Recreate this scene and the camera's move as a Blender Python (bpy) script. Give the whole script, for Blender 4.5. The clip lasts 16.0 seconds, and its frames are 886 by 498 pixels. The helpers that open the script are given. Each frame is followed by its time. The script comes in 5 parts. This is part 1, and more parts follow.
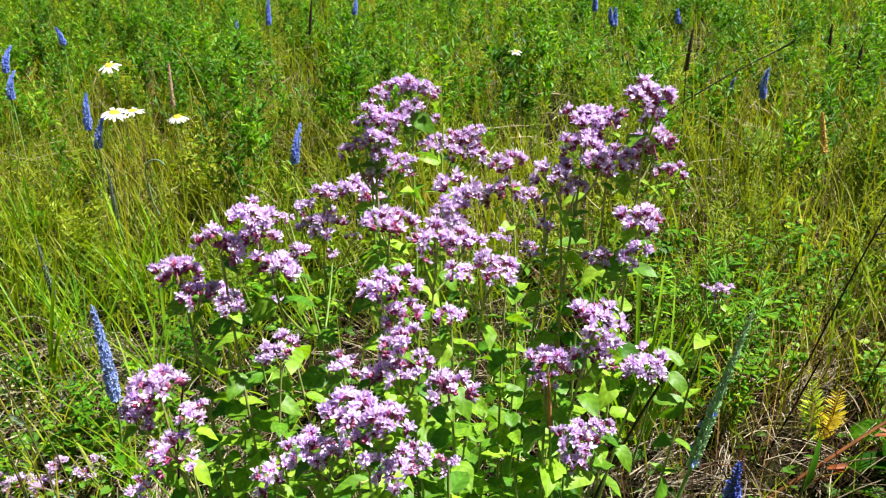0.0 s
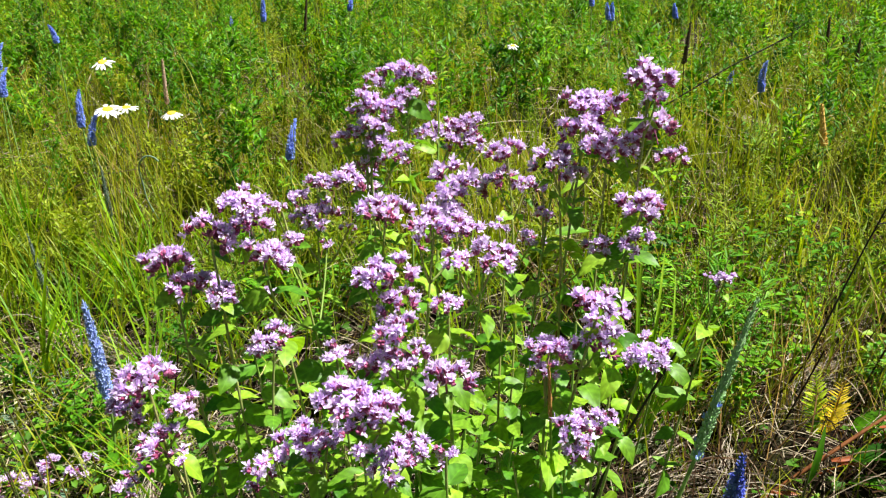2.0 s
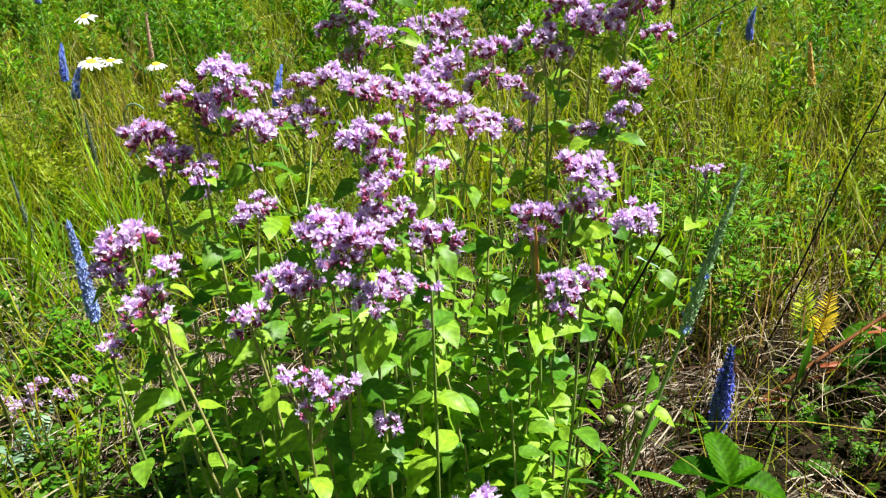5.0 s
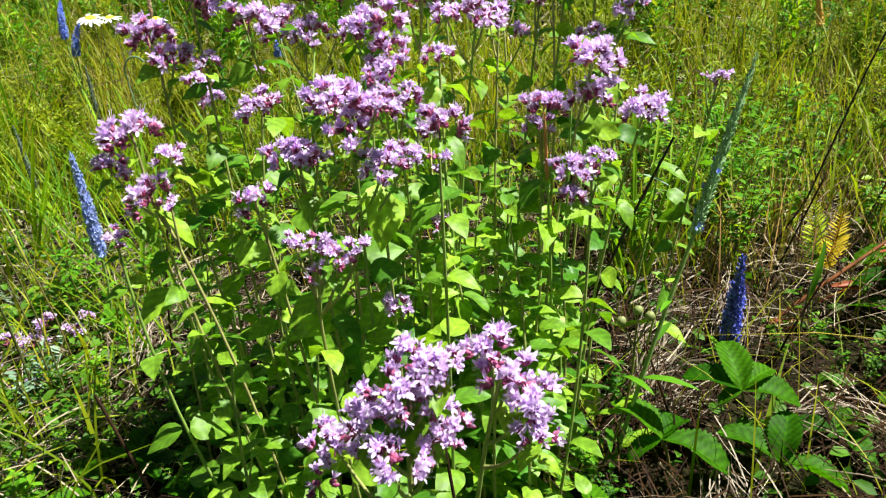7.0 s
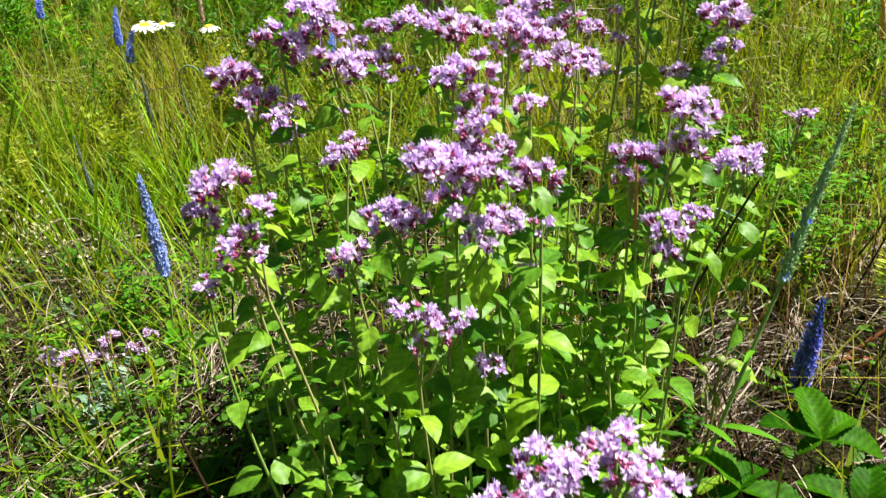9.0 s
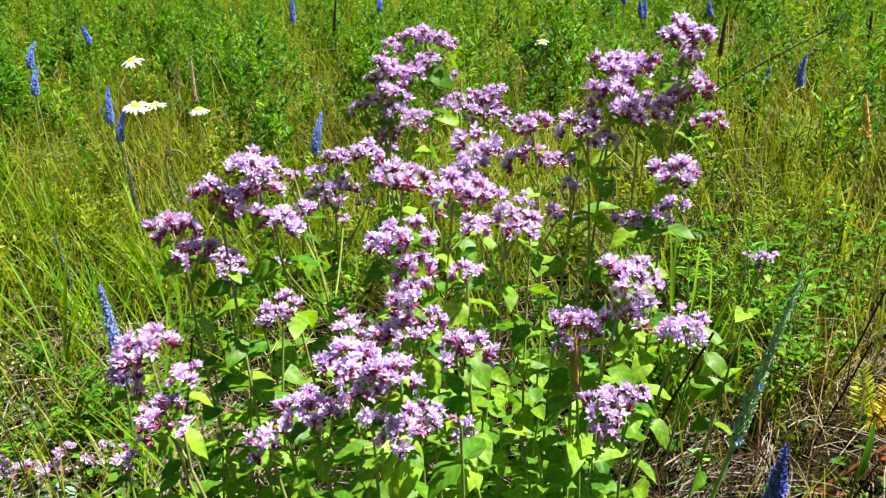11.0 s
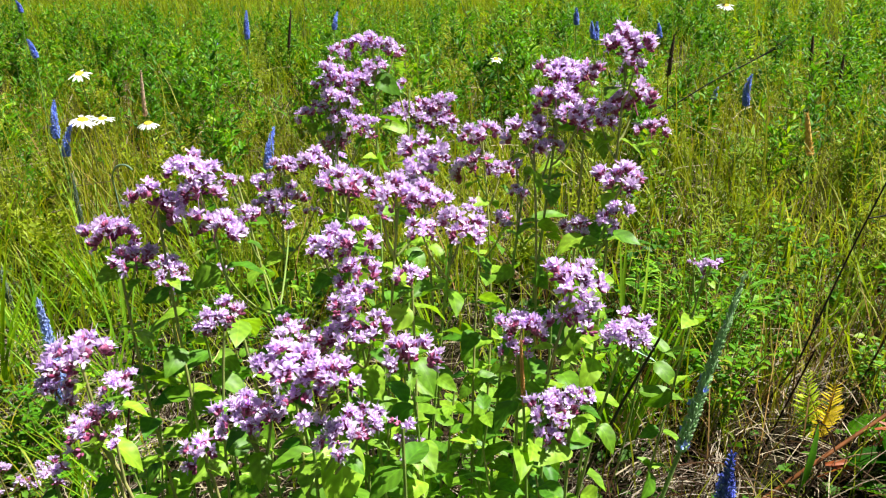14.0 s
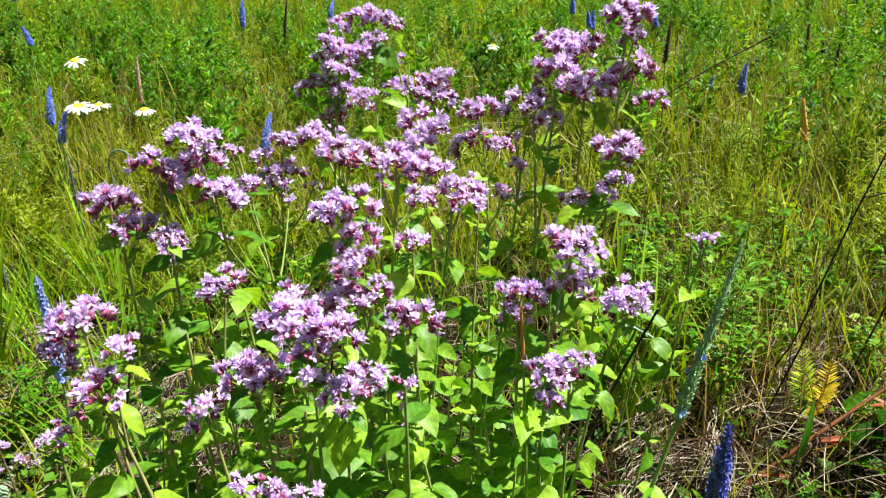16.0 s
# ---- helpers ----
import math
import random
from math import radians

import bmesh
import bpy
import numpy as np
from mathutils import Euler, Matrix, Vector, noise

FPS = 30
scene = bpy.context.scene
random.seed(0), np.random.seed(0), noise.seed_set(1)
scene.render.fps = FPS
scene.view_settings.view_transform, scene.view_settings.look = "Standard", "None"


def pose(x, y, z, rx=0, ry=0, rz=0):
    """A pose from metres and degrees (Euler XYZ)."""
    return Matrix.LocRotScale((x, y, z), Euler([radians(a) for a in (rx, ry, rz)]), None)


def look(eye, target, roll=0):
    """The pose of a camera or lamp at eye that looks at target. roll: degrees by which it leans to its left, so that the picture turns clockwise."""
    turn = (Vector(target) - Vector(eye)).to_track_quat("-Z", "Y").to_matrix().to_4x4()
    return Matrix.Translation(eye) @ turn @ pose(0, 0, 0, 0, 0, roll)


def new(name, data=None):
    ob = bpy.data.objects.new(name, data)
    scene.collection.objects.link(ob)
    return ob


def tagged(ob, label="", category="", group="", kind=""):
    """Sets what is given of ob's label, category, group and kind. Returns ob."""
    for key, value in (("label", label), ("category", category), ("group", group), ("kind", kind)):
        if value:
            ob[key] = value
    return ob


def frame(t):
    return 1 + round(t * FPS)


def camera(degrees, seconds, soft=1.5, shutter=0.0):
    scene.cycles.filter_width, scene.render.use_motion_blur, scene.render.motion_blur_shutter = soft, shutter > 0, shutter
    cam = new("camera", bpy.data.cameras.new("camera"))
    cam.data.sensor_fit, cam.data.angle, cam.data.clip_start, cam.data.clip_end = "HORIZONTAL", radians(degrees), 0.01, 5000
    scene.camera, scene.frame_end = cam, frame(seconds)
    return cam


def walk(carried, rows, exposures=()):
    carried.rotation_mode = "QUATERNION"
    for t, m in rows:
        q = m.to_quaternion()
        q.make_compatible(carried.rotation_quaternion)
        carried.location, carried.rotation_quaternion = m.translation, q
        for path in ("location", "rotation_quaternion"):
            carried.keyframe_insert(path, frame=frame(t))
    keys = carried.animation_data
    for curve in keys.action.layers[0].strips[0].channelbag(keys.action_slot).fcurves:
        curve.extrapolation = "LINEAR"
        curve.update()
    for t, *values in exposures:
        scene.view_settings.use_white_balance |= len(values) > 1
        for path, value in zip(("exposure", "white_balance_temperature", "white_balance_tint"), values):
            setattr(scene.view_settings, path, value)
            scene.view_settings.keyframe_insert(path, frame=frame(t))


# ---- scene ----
cam = camera(60.3, 16.0, soft=1.15, shutter=0.4)
PATH = [
    (0, (0.037, 0.152, 0.587), (-0.088, 2.007, -0.151), -0.6),
    (0.5, (0.037, 0.156, 0.587), (-0.091, 2.01, -0.151), -0.7),
    (1, (0.034, 0.162, 0.578), (-0.096, 2.017, -0.158), -0.8),
    (1.5, (0.038, 0.163, 0.577), (-0.089, 2.017, -0.16), -0.9),
    (2, (0.037, 0.162, 0.574), (-0.082, 2.017, -0.165), -0.9),
    (2.5, (0.039, 0.166, 0.566), (-0.074, 2.021, -0.175), -1.0),
    (3, (0.037, 0.159, 0.557), (-0.06, 2.013, -0.186), -0.7),
    (3.5, (0.038, 0.152, 0.535), (-0.053, 2.005, -0.212), -0.7),
    (3.7, (0.035, 0.149, 0.531), (-0.052, 2.0, -0.22), -0.8),
    (5.8, (0.044, 0.132, 0.468), (-0.061, 1.964, -0.329), -2.0),
    (6, (0.043, 0.131, 0.46), (-0.06, 1.96, -0.344), -2.2),
    (6.5, (0.042, 0.127, 0.453), (-0.066, 1.95, -0.363), -2.4),
    (7, (0.038, 0.12, 0.444), (-0.073, 1.938, -0.384), -2.6),
    (7.5, (0.035, 0.116, 0.435), (-0.079, 1.927, -0.407), -2.7),
    (8, (0.026, 0.115, 0.43), (-0.099, 1.92, -0.422), -2.8),
    (8.5, (0.014, 0.124, 0.451), (-0.136, 1.926, -0.403), -2.9),
    (9, (0.002, 0.138, 0.477), (-0.188, 1.943, -0.363), -2.6),
    (9.5, (0.004, 0.153, 0.498), (-0.22, 1.964, -0.318), -2.4),
    (10, (0.013, 0.167, 0.519), (-0.217, 1.993, -0.264), -2.2),
    (10.2, (0.021, 0.173, 0.528), (-0.208, 2.005, -0.239), -2.1),
    (12.3, (0.05, 0.184, 0.538), (-0.089, 2.063, -0.133), -1.1),
    (12.5, (0.05, 0.184, 0.536), (-0.085, 2.063, -0.135), -1.1),
    (13, (0.047, 0.184, 0.536), (-0.075, 2.066, -0.13), -0.9),
    (13.5, (0.049, 0.182, 0.527), (-0.057, 2.066, -0.135), -0.7),
    (14, (0.051, 0.183, 0.524), (-0.041, 2.067, -0.139), -0.6),
    (14.5, (0.051, 0.177, 0.522), (-0.032, 2.063, -0.14), -0.5),
    (15, (0.049, 0.176, 0.518), (-0.031, 2.062, -0.143), -0.4),
    (15.5, (0.051, 0.175, 0.514), (-0.027, 2.059, -0.154), -0.4),
    (16, (0.048, 0.175, 0.509), (-0.032, 2.055, -0.169), -0.5),
]
walk(cam, [(t, look(eye, target, roll)) for t, eye, target, roll in PATH], exposures=[(0.0, 1.2)])

# ---- light ----
SUN_EL, SUN_AZ = 63.0, 84.0         # degrees; azimuth clockwise from +y (ahead), so +x side
world = bpy.data.worlds.new("sky")
scene.world = world
world.use_nodes = True
wn = world.node_tree
sky = wn.nodes.new("ShaderNodeTexSky")
sky.sky_type, sky.sun_disc = "NISHITA", False
sky.sun_elevation, sky.sun_rotation = radians(SUN_EL), radians(SUN_AZ)
wn.links.new(sky.outputs[0], wn.nodes["Background"].inputs[0])
wn.nodes["Background"].inputs[1].default_value = 0.017
sun = new("sun", bpy.data.lights.new("sun", "SUN"))
sun.data.energy, sun.data.angle, sun.data.color = 5.0, radians(0.55), (1.0, 0.97, 0.92)
sd = Vector((math.sin(radians(SUN_AZ)) * math.cos(radians(SUN_EL)), math.cos(radians(SUN_AZ)) * math.cos(radians(SUN_EL)), math.sin(radians(SUN_EL))))
sun.matrix_world = look(sd * 20, (0, 0, 0))

rng = np.random.default_rng(11)
rnd = random.Random(5)


# ---- materials ----
def plant_mat(name, low, high, source="object", back=0.35, rough=0.5, gloss=0.4, grain=90.0, third=None, knee=0.62, vein=0.0, veins=6):
    """A thin plant surface: two colours mixed by piece, mottled, light shining through."""
    m = bpy.data.materials.new(name)
    m.use_nodes = True
    nt, n = m.node_tree, m.node_tree.nodes
    p, out = n["Principled BSDF"], n["Material Output"]
    if source == "object":
        r = n.new("ShaderNodeObjectInfo").outputs["Random"]
    else:
        r = n.new("ShaderNodeNewGeometry").outputs["Random Per Island"]
    co = n.new("ShaderNodeNewGeometry")
    if source in ("plant", "field"):        # pieces differ less within one plant or patch than between them
        if source == "plant":
            wide, lo, hi = n.new("ShaderNodeObjectInfo").outputs["Random"], 0.0, 1.0
        else:
            far = n.new("ShaderNodeTexNoise")
            far.inputs["Scale"].default_value, far.inputs["Detail"].default_value = 3.2, 3
            nt.links.new(co.outputs["Position"], far.inputs["Vector"])
            wide, lo, hi = far.outputs[0], 0.32, 0.68
        even = n.new("ShaderNodeMapRange")
        even.inputs[1].default_value, even.inputs[2].default_value = lo, hi
        nt.links.new(wide, even.inputs[0])
        both = n.new("ShaderNodeMix")
        both.inputs[0].default_value = 0.5
        nt.links.new(r, both.inputs[2])
        nt.links.new(even.outputs[0], both.inputs[3])
        r = both.outputs[0]
    ramp = n.new("ShaderNodeValToRGB")
    ramp.color_ramp.elements[0].color, ramp.color_ramp.elements[1].color = (*low, 1), (*high, 1)
    if third:
        e = ramp.color_ramp.elements.new(knee)
        e.color = (*high, 1)
        ramp.color_ramp.elements[2].color = (*third, 1)
    nt.links.new(r, ramp.inputs[0])
    tex = n.new("ShaderNodeTexNoise")
    tex.inputs["Scale"].default_value, tex.inputs["Detail"].default_value = grain, 4
    nt.links.new(co.outputs["Position"], tex.inputs["Vector"])
    rmp = n.new("ShaderNodeMapRange")
    rmp.inputs[1].default_value, rmp.inputs[2].default_value = 0.3, 0.7
    rmp.inputs[3].default_value, rmp.inputs[4].default_value = 0.72, 1.22
    nt.links.new(tex.outputs[0], rmp.inputs[0])
    mul = n.new("ShaderNodeMix")
    mul.data_type, mul.blend_type = "RGBA", "MULTIPLY"
    mul.inputs[0].default_value = 1.0
    nt.links.new(ramp.outputs[0], mul.inputs[6])
    nt.links.new(rmp.outputs[0], mul.inputs[7])
    if vein:        # side veins slanting from a paler midrib, along the leaf's own length
        xyz, own = n.new("ShaderNodeSeparateXYZ"), n.new("ShaderNodeTexCoord")
        nt.links.new(own.outputs["Object"], xyz.inputs[0])

        def calc(kind, a, b, c=None):
            q = n.new("ShaderNodeMath")
            q.operation = kind
            for i, v in enumerate((a, b, c)):
                if isinstance(v, (int, float)):
                    q.inputs[i].default_value = v
                elif v is not None:
                    nt.links.new(v, q.inputs[i])
            return q.outputs[0]

        away = calc("ABSOLUTE", xyz.outputs[1], 0)
        line = calc("SINE", calc("MULTIPLY", calc("MULTIPLY_ADD", away, -1.1, xyz.outputs[0]), 6.283 * veins), 0)
        mid = calc("LESS_THAN", away, 0.018)
        tone = calc("MULTIPLY_ADD", mid, 1.6 * vein, calc("MULTIPLY_ADD", line, vein, 1.0))
        veined = n.new("ShaderNodeMix")
        veined.data_type, veined.blend_type = "RGBA", "MULTIPLY"
        veined.inputs[0].default_value = 1.0
        nt.links.new(mul.outputs[2], veined.inputs[6])
        nt.links.new(tone, veined.inputs[7])
        mul = veined
    nt.links.new(mul.outputs[2], p.inputs["Base Color"])
    p.inputs["Roughness"].default_value = rough
    p.inputs["Specular IOR Level"].default_value = gloss
    bump = n.new("ShaderNodeBump")
    bump.inputs["Strength"].default_value, bump.inputs["Distance"].default_value = 0.35, 0.001
    nt.links.new(tex.outputs[0], bump.inputs["Height"])
    nt.links.new(bump.outputs[0], p.inputs["Normal"])
    if back:
        tr = n.new("ShaderNodeBsdfTranslucent")
        warm = n.new("ShaderNodeMix")
        warm.data_type, warm.blend_type = "RGBA", "MULTIPLY"
        warm.inputs[0].default_value = 1.0
        warm.inputs[7].default_value = (1.55, 1.55, 0.5, 1) if high[1] > high[2] * 2 else (1.2, 1.1, 1.2, 1)
        nt.links.new(mul.outputs[2], warm.inputs[6])
        nt.links.new(warm.outputs[2], tr.inputs["Color"])
        mix = n.new("ShaderNodeMixShader")
        mix.inputs[0].default_value = back
        nt.links.new(p.outputs[0], mix.inputs[1])
        nt.links.new(tr.outputs[0], mix.inputs[2])
        nt.links.new(mix.outputs[0], out.inputs[0])
    return m


M_LEAF = plant_mat("oregano_leaf", (0.055, 0.20, 0.010), (0.30, 0.50, 0.030), back=0.37, rough=0.48, gloss=0.38, grain=120, vein=0.12, veins=4)
M_STEM = plant_mat("oregano_stem", (0.22, 0.36, 0.06), (0.36, 0.34, 0.12), back=0.0, rough=0.6)
M_FLORET = plant_mat("oregano_floret", (0.63, 0.42, 0.78), (0.93, 0.83, 1.0), "island", back=0.36, rough=0.6, gloss=0.2)
M_CALYX = plant_mat("oregano_calyx", (0.24, 0.025, 0.085), (0.60, 0.20, 0.36), "island", back=0.18, rough=0.55, gloss=0.3)
M_GRASS = plant_mat("meadow_grass", (0.030, 0.105, 0.002), (0.26, 0.345, 0.011), "field", back=0.44, rough=0.48, gloss=0.18, grain=25, third=(0.42, 0.38, 0.03), knee=0.62)
M_BLADE = plant_mat("broad_blade", (0.07, 0.22, 0.006), (0.28, 0.46, 0.012), back=0.4, rough=0.48, gloss=0.3, grain=25)
M_FINE = plant_mat("fine_grass", (0.10, 0.18, 0.006), (0.30, 0.32, 0.015), "field", back=0.38, rough=0.48, gloss=0.18, grain=25, third=(0.44, 0.32, 0.05), knee=0.58)
M_OLIVE = plant_mat("olive_grass", (0.05, 0.075, 0.004), (0.24, 0.26, 0.014), "field", back=0.38, rough=0.48, gloss=0.18, grain=25, third=(0.40, 0.31, 0.10), knee=0.62)
M_STRAW = plant_mat("dry_straw", (0.04, 0.025, 0.010), (0.50, 0.42, 0.28), "island", back=0.12, rough=0.65, gloss=0.15, grain=40)
M_WISP = plant_mat("pale_wisp", (0.07, 0.045, 0.025), (0.48, 0.41, 0.31), "island", back=0.1, rough=0.6, gloss=0.2, grain=60)
M_TWIG = plant_mat("dark_twig", (0.02, 0.014, 0.01), (0.04, 0.026, 0.018), back=0.0, rough=0.7)
M_DEAD = plant_mat("dead_stalk", (0.012, 0.007, 0.004), (0.048, 0.026, 0.013), "island", back=0.0, rough=0.7, gloss=0.1)
M_HERB = plant_mat("herb_leaf", (0.012, 0.075, 0.005), (0.11, 0.31, 0.010), "plant", back=0.36, rough=0.48, gloss=0.22, grain=30, third=(0.36, 0.46, 0.015))
M_LIGHT = plant_mat("light_herb_leaf", (0.08, 0.18, 0.010), (0.29, 0.37, 0.025), "plant", back=0.40, rough=0.48, gloss=0.22, grain=30, third=(0.40, 0.36, 0.05), knee=0.7)
M_THICKET = plant_mat("thicket_leaf", (0.012, 0.072, 0.005), (0.11, 0.31, 0.010), "field", back=0.32, rough=0.48, gloss=0.22, grain=30, third=(0.40, 0.46, 0.03), knee=0.68)
M_LIGHTCOVER = plant_mat("light_cover_leaf", (0.08, 0.17, 0.008), (0.29, 0.36, 0.022), "field", back=0.4, rough=0.48, gloss=0.22, grain=30, third=(0.44, 0.40, 0.06), knee=0.66)
M_FEATHER = plant_mat("feathery_leaf_green", (0.10, 0.30, 0.02), (0.30, 0.54, 0.07), "plant", back=0.4, rough=0.5, gloss=0.2, grain=30)
M_RUSTY = plant_mat("brown_stalk", (0.05, 0.025, 0.010), (0.36, 0.22, 0.07), "island", back=0.12, rough=0.7, gloss=0.15)
M_STRAWTUFT = plant_mat("straw_blade", (0.14, 0.10, 0.06), (0.46, 0.39, 0.28), back=0.1, rough=0.6, gloss=0.15)
M_HERBSTEM = plant_mat("herb_stem", (0.10, 0.13, 0.03), (0.20, 0.16, 0.05), back=0.0)
M_SPIKESTEM = plant_mat("speedwell_stem", (0.16, 0.30, 0.06), (0.26, 0.38, 0.10), back=0.0, rough=0.55)
M_MOSS = plant_mat("low_herb", (0.016, 0.075, 0.006), (0.11, 0.26, 0.016), "field", back=0.3, rough=0.55, gloss=0.15, grain=40)
M_BLUE = plant_mat("speedwell_blue", (0.18, 0.27, 0.82), (0.38, 0.52, 0.97), "island", back=0.2, rough=0.6)
M_DEEPBLUE = plant_mat("speedwell_deep_blue", (0.11, 0.15, 0.66), (0.24, 0.30, 0.90), "island", back=0.15, rough=0.6)
M_DEEPCORE = plant_mat("speedwell_deep_core", (0.06, 0.09, 0.42), (0.13, 0.18, 0.62), "island", back=0.0, rough=0.6)
M_PALEBLUE = plant_mat("speedwell_pale_blue", (0.34, 0.45, 0.86), (0.46, 0.58, 0.93), "island", back=0.2, rough=0.6)
M_BUD = plant_mat("speedwell_bud", (0.28, 0.50, 0.20), (0.48, 0.66, 0.38), "island", back=0.1, rough=0.6, gloss=0.15)
M_PALECORE = plant_mat("speedwell_pale_core", (0.30, 0.40, 0.80), (0.42, 0.52, 0.90), "island", back=0.1, rough=0.6)
M_RUSTSTEM = plant_mat("rusty_stem", (0.16, 0.055, 0.018), (0.24, 0.09, 0.025), back=0.0, rough=0.6, gloss=0.2)
M_BUDBLUE = plant_mat("speedwell_core", (0.14, 0.21, 0.70), (0.26, 0.37, 0.88), "island", back=0.0, rough=0.6)
M_DULL = plant_mat("speedwell_unopened", (0.10, 0.15, 0.10), (0.16, 0.21, 0.15), "island", back=0.0, rough=0.7, gloss=0.15)
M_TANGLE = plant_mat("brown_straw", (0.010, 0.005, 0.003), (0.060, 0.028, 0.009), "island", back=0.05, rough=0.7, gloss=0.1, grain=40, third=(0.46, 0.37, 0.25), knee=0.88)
M_WHITE = plant_mat("daisy_petal", (0.74, 0.75, 0.72), (0.84, 0.84, 0.82), back=0.2, rough=0.5)
M_YELLOW = plant_mat("daisy_disc", (0.75, 0.50, 0.02), (0.85, 0.62, 0.03), back=0.0, rough=0.7, grain=900)
M_BROWN = plant_mat("seed_brown", (0.04, 0.022, 0.014), (0.09, 0.05, 0.028), "island", back=0.0, rough=0.75)
M_RUST = plant_mat("seed_rust", (0.42, 0.17, 0.05), (0.66, 0.36, 0.10), "island", back=0.1, rough=0.7)
M_ORANGE = plant_mat("seed_orange", (0.62, 0.33, 0.05), (0.86, 0.62, 0.18), "island", back=0.1, rough=0.7)
M_TAN = plant_mat("seed_tan", (0.46, 0.25, 0.13), (0.74, 0.56, 0.44), "island", back=0.1, rough=0.7)
M_FERNY = plant_mat("yellow_leaf", (0.70, 0.50, 0.02), (0.80, 0.62, 0.03), "island", back=0.3, rough=0.5)
M_FERNG = plant_mat("yellow_green_leaf", (0.40, 0.60, 0.02), (0.56, 0.70, 0.03), "island", back=0.3, rough=0.5)
M_RED = plant_mat("red_leaf", (0.26, 0.035, 0.012), (0.42, 0.12, 0.02), "island", back=0.25, rough=0.5)
M_CREAM = plant_mat("cream_flower", (0.52, 0.52, 0.22), (0.72, 0.70, 0.42), "island", back=0.25, rough=0.6)
M_GREY = plant_mat("grey_leaf", (0.14, 0.26, 0.15), (0.28, 0.40, 0.27), "island", back=0.2, rough=0.7, gloss=0.2)
M_BERRY = plant_mat("strawberry_leaf", (0.020, 0.100, 0.001), (0.068, 0.21, 0.003), back=0.42, rough=0.55, gloss=0.1, grain=140, vein=0.2, veins=8)
M_BUDGREEN = plant_mat("round_bud", (0.20, 0.25, 0.07), (0.30, 0.34, 0.12), back=0.1, rough=0.6)
M_PALE = plant_mat("pale_leaf", (0.30, 0.44, 0.34), (0.36, 0.50, 0.38), back=0.2, rough=0.6)

M_SOIL = bpy.data.materials.new("meadow_soil")
M_SOIL.use_nodes = True
sn, sl = M_SOIL.node_tree.nodes, M_SOIL.node_tree.links
sg = sn.new("ShaderNodeNewGeometry")
n1, n2 = sn.new("ShaderNodeTexNoise"), sn.new("ShaderNodeTexNoise")
n1.inputs["Scale"].default_value, n2.inputs["Scale"].default_value = 9, 160
n1.inputs["Detail"].default_value = n2.inputs["Detail"].default_value = 6
for q in (n1, n2):
    sl.new(sg.outputs["Position"], q.inputs["Vector"])
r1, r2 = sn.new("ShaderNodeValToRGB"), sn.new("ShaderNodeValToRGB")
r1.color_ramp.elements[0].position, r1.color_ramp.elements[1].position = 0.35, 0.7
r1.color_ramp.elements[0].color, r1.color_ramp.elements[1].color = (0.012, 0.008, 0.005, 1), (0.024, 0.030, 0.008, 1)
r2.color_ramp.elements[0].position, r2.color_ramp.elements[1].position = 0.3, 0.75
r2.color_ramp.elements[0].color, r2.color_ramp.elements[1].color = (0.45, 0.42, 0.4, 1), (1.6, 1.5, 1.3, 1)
sl.new(n1.outputs[0], r1.inputs[0])
sl.new(n2.outputs[0], r2.inputs[0])
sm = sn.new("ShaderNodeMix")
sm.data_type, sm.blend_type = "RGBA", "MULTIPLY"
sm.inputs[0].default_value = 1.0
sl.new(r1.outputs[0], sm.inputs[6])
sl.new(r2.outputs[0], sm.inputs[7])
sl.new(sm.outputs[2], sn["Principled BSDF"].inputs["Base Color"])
sn["Principled BSDF"].inputs["Roughness"].default_value = 0.95
sn["Principled BSDF"].inputs["Specular IOR Level"].default_value = 0.08
sb = sn.new("ShaderNodeBump")
sb.inputs["Strength"].default_value, sb.inputs["Distance"].default_value = 0.8, 0.006
sl.new(n2.outputs[0], sb.inputs["Height"])
sl.new(sb.outputs[0], sn["Principled BSDF"].inputs["Normal"])


# ---- ground ----
def gz(x, y):
    """Height of the ground: gently uneven, rising a little behind the oregano."""
    x, y = np.asarray(x, float), np.asarray(y, float)
    bumps = 0.012 * np.sin(5.1 * x + 1.3) * np.cos(4.3 * y) + 0.007 * np.sin(13 * x + 9 * y) + 0.02 * np.sin(1.1 * y + 0.7 * x)
    back = np.clip(y - 1.6, 0, None)
    side = 0.07 / (1 + np.exp(np.clip((x + 0.36) / 0.05, -60, 60))) * np.exp(-np.abs(x) * 0.4)
    return bumps * np.exp(-0.02 * np.hypot(x, y)) - 0.01 - side + 0.045 * back * np.exp(-back / 40)


def quick_mesh(name, verts, faces, mat, smooth=True):
    """A mesh from arrays: faces all with the same number of corners."""
    me = bpy.data.meshes.new(name)
    verts, faces = np.asarray(verts, np.float32).reshape(-1, 3), np.asarray(faces, np.int32)
    k = faces.shape[1]
    me.vertices.add(len(verts))
    me.vertices.foreach_set("co", verts.ravel())
    me.loops.add(faces.size)
    me.loops.foreach_set("vertex_index", faces.ravel())
    me.polygons.add(len(faces))
    me.polygons.foreach_set("loop_start", np.arange(0, faces.size, k, dtype=np.int32))
    if smooth:
        me.polygons.foreach_set("use_smooth", np.ones(len(faces), bool))
    me.materials.append(mat)
    me.update(calc_edges=True)
    me.validate()
    return me


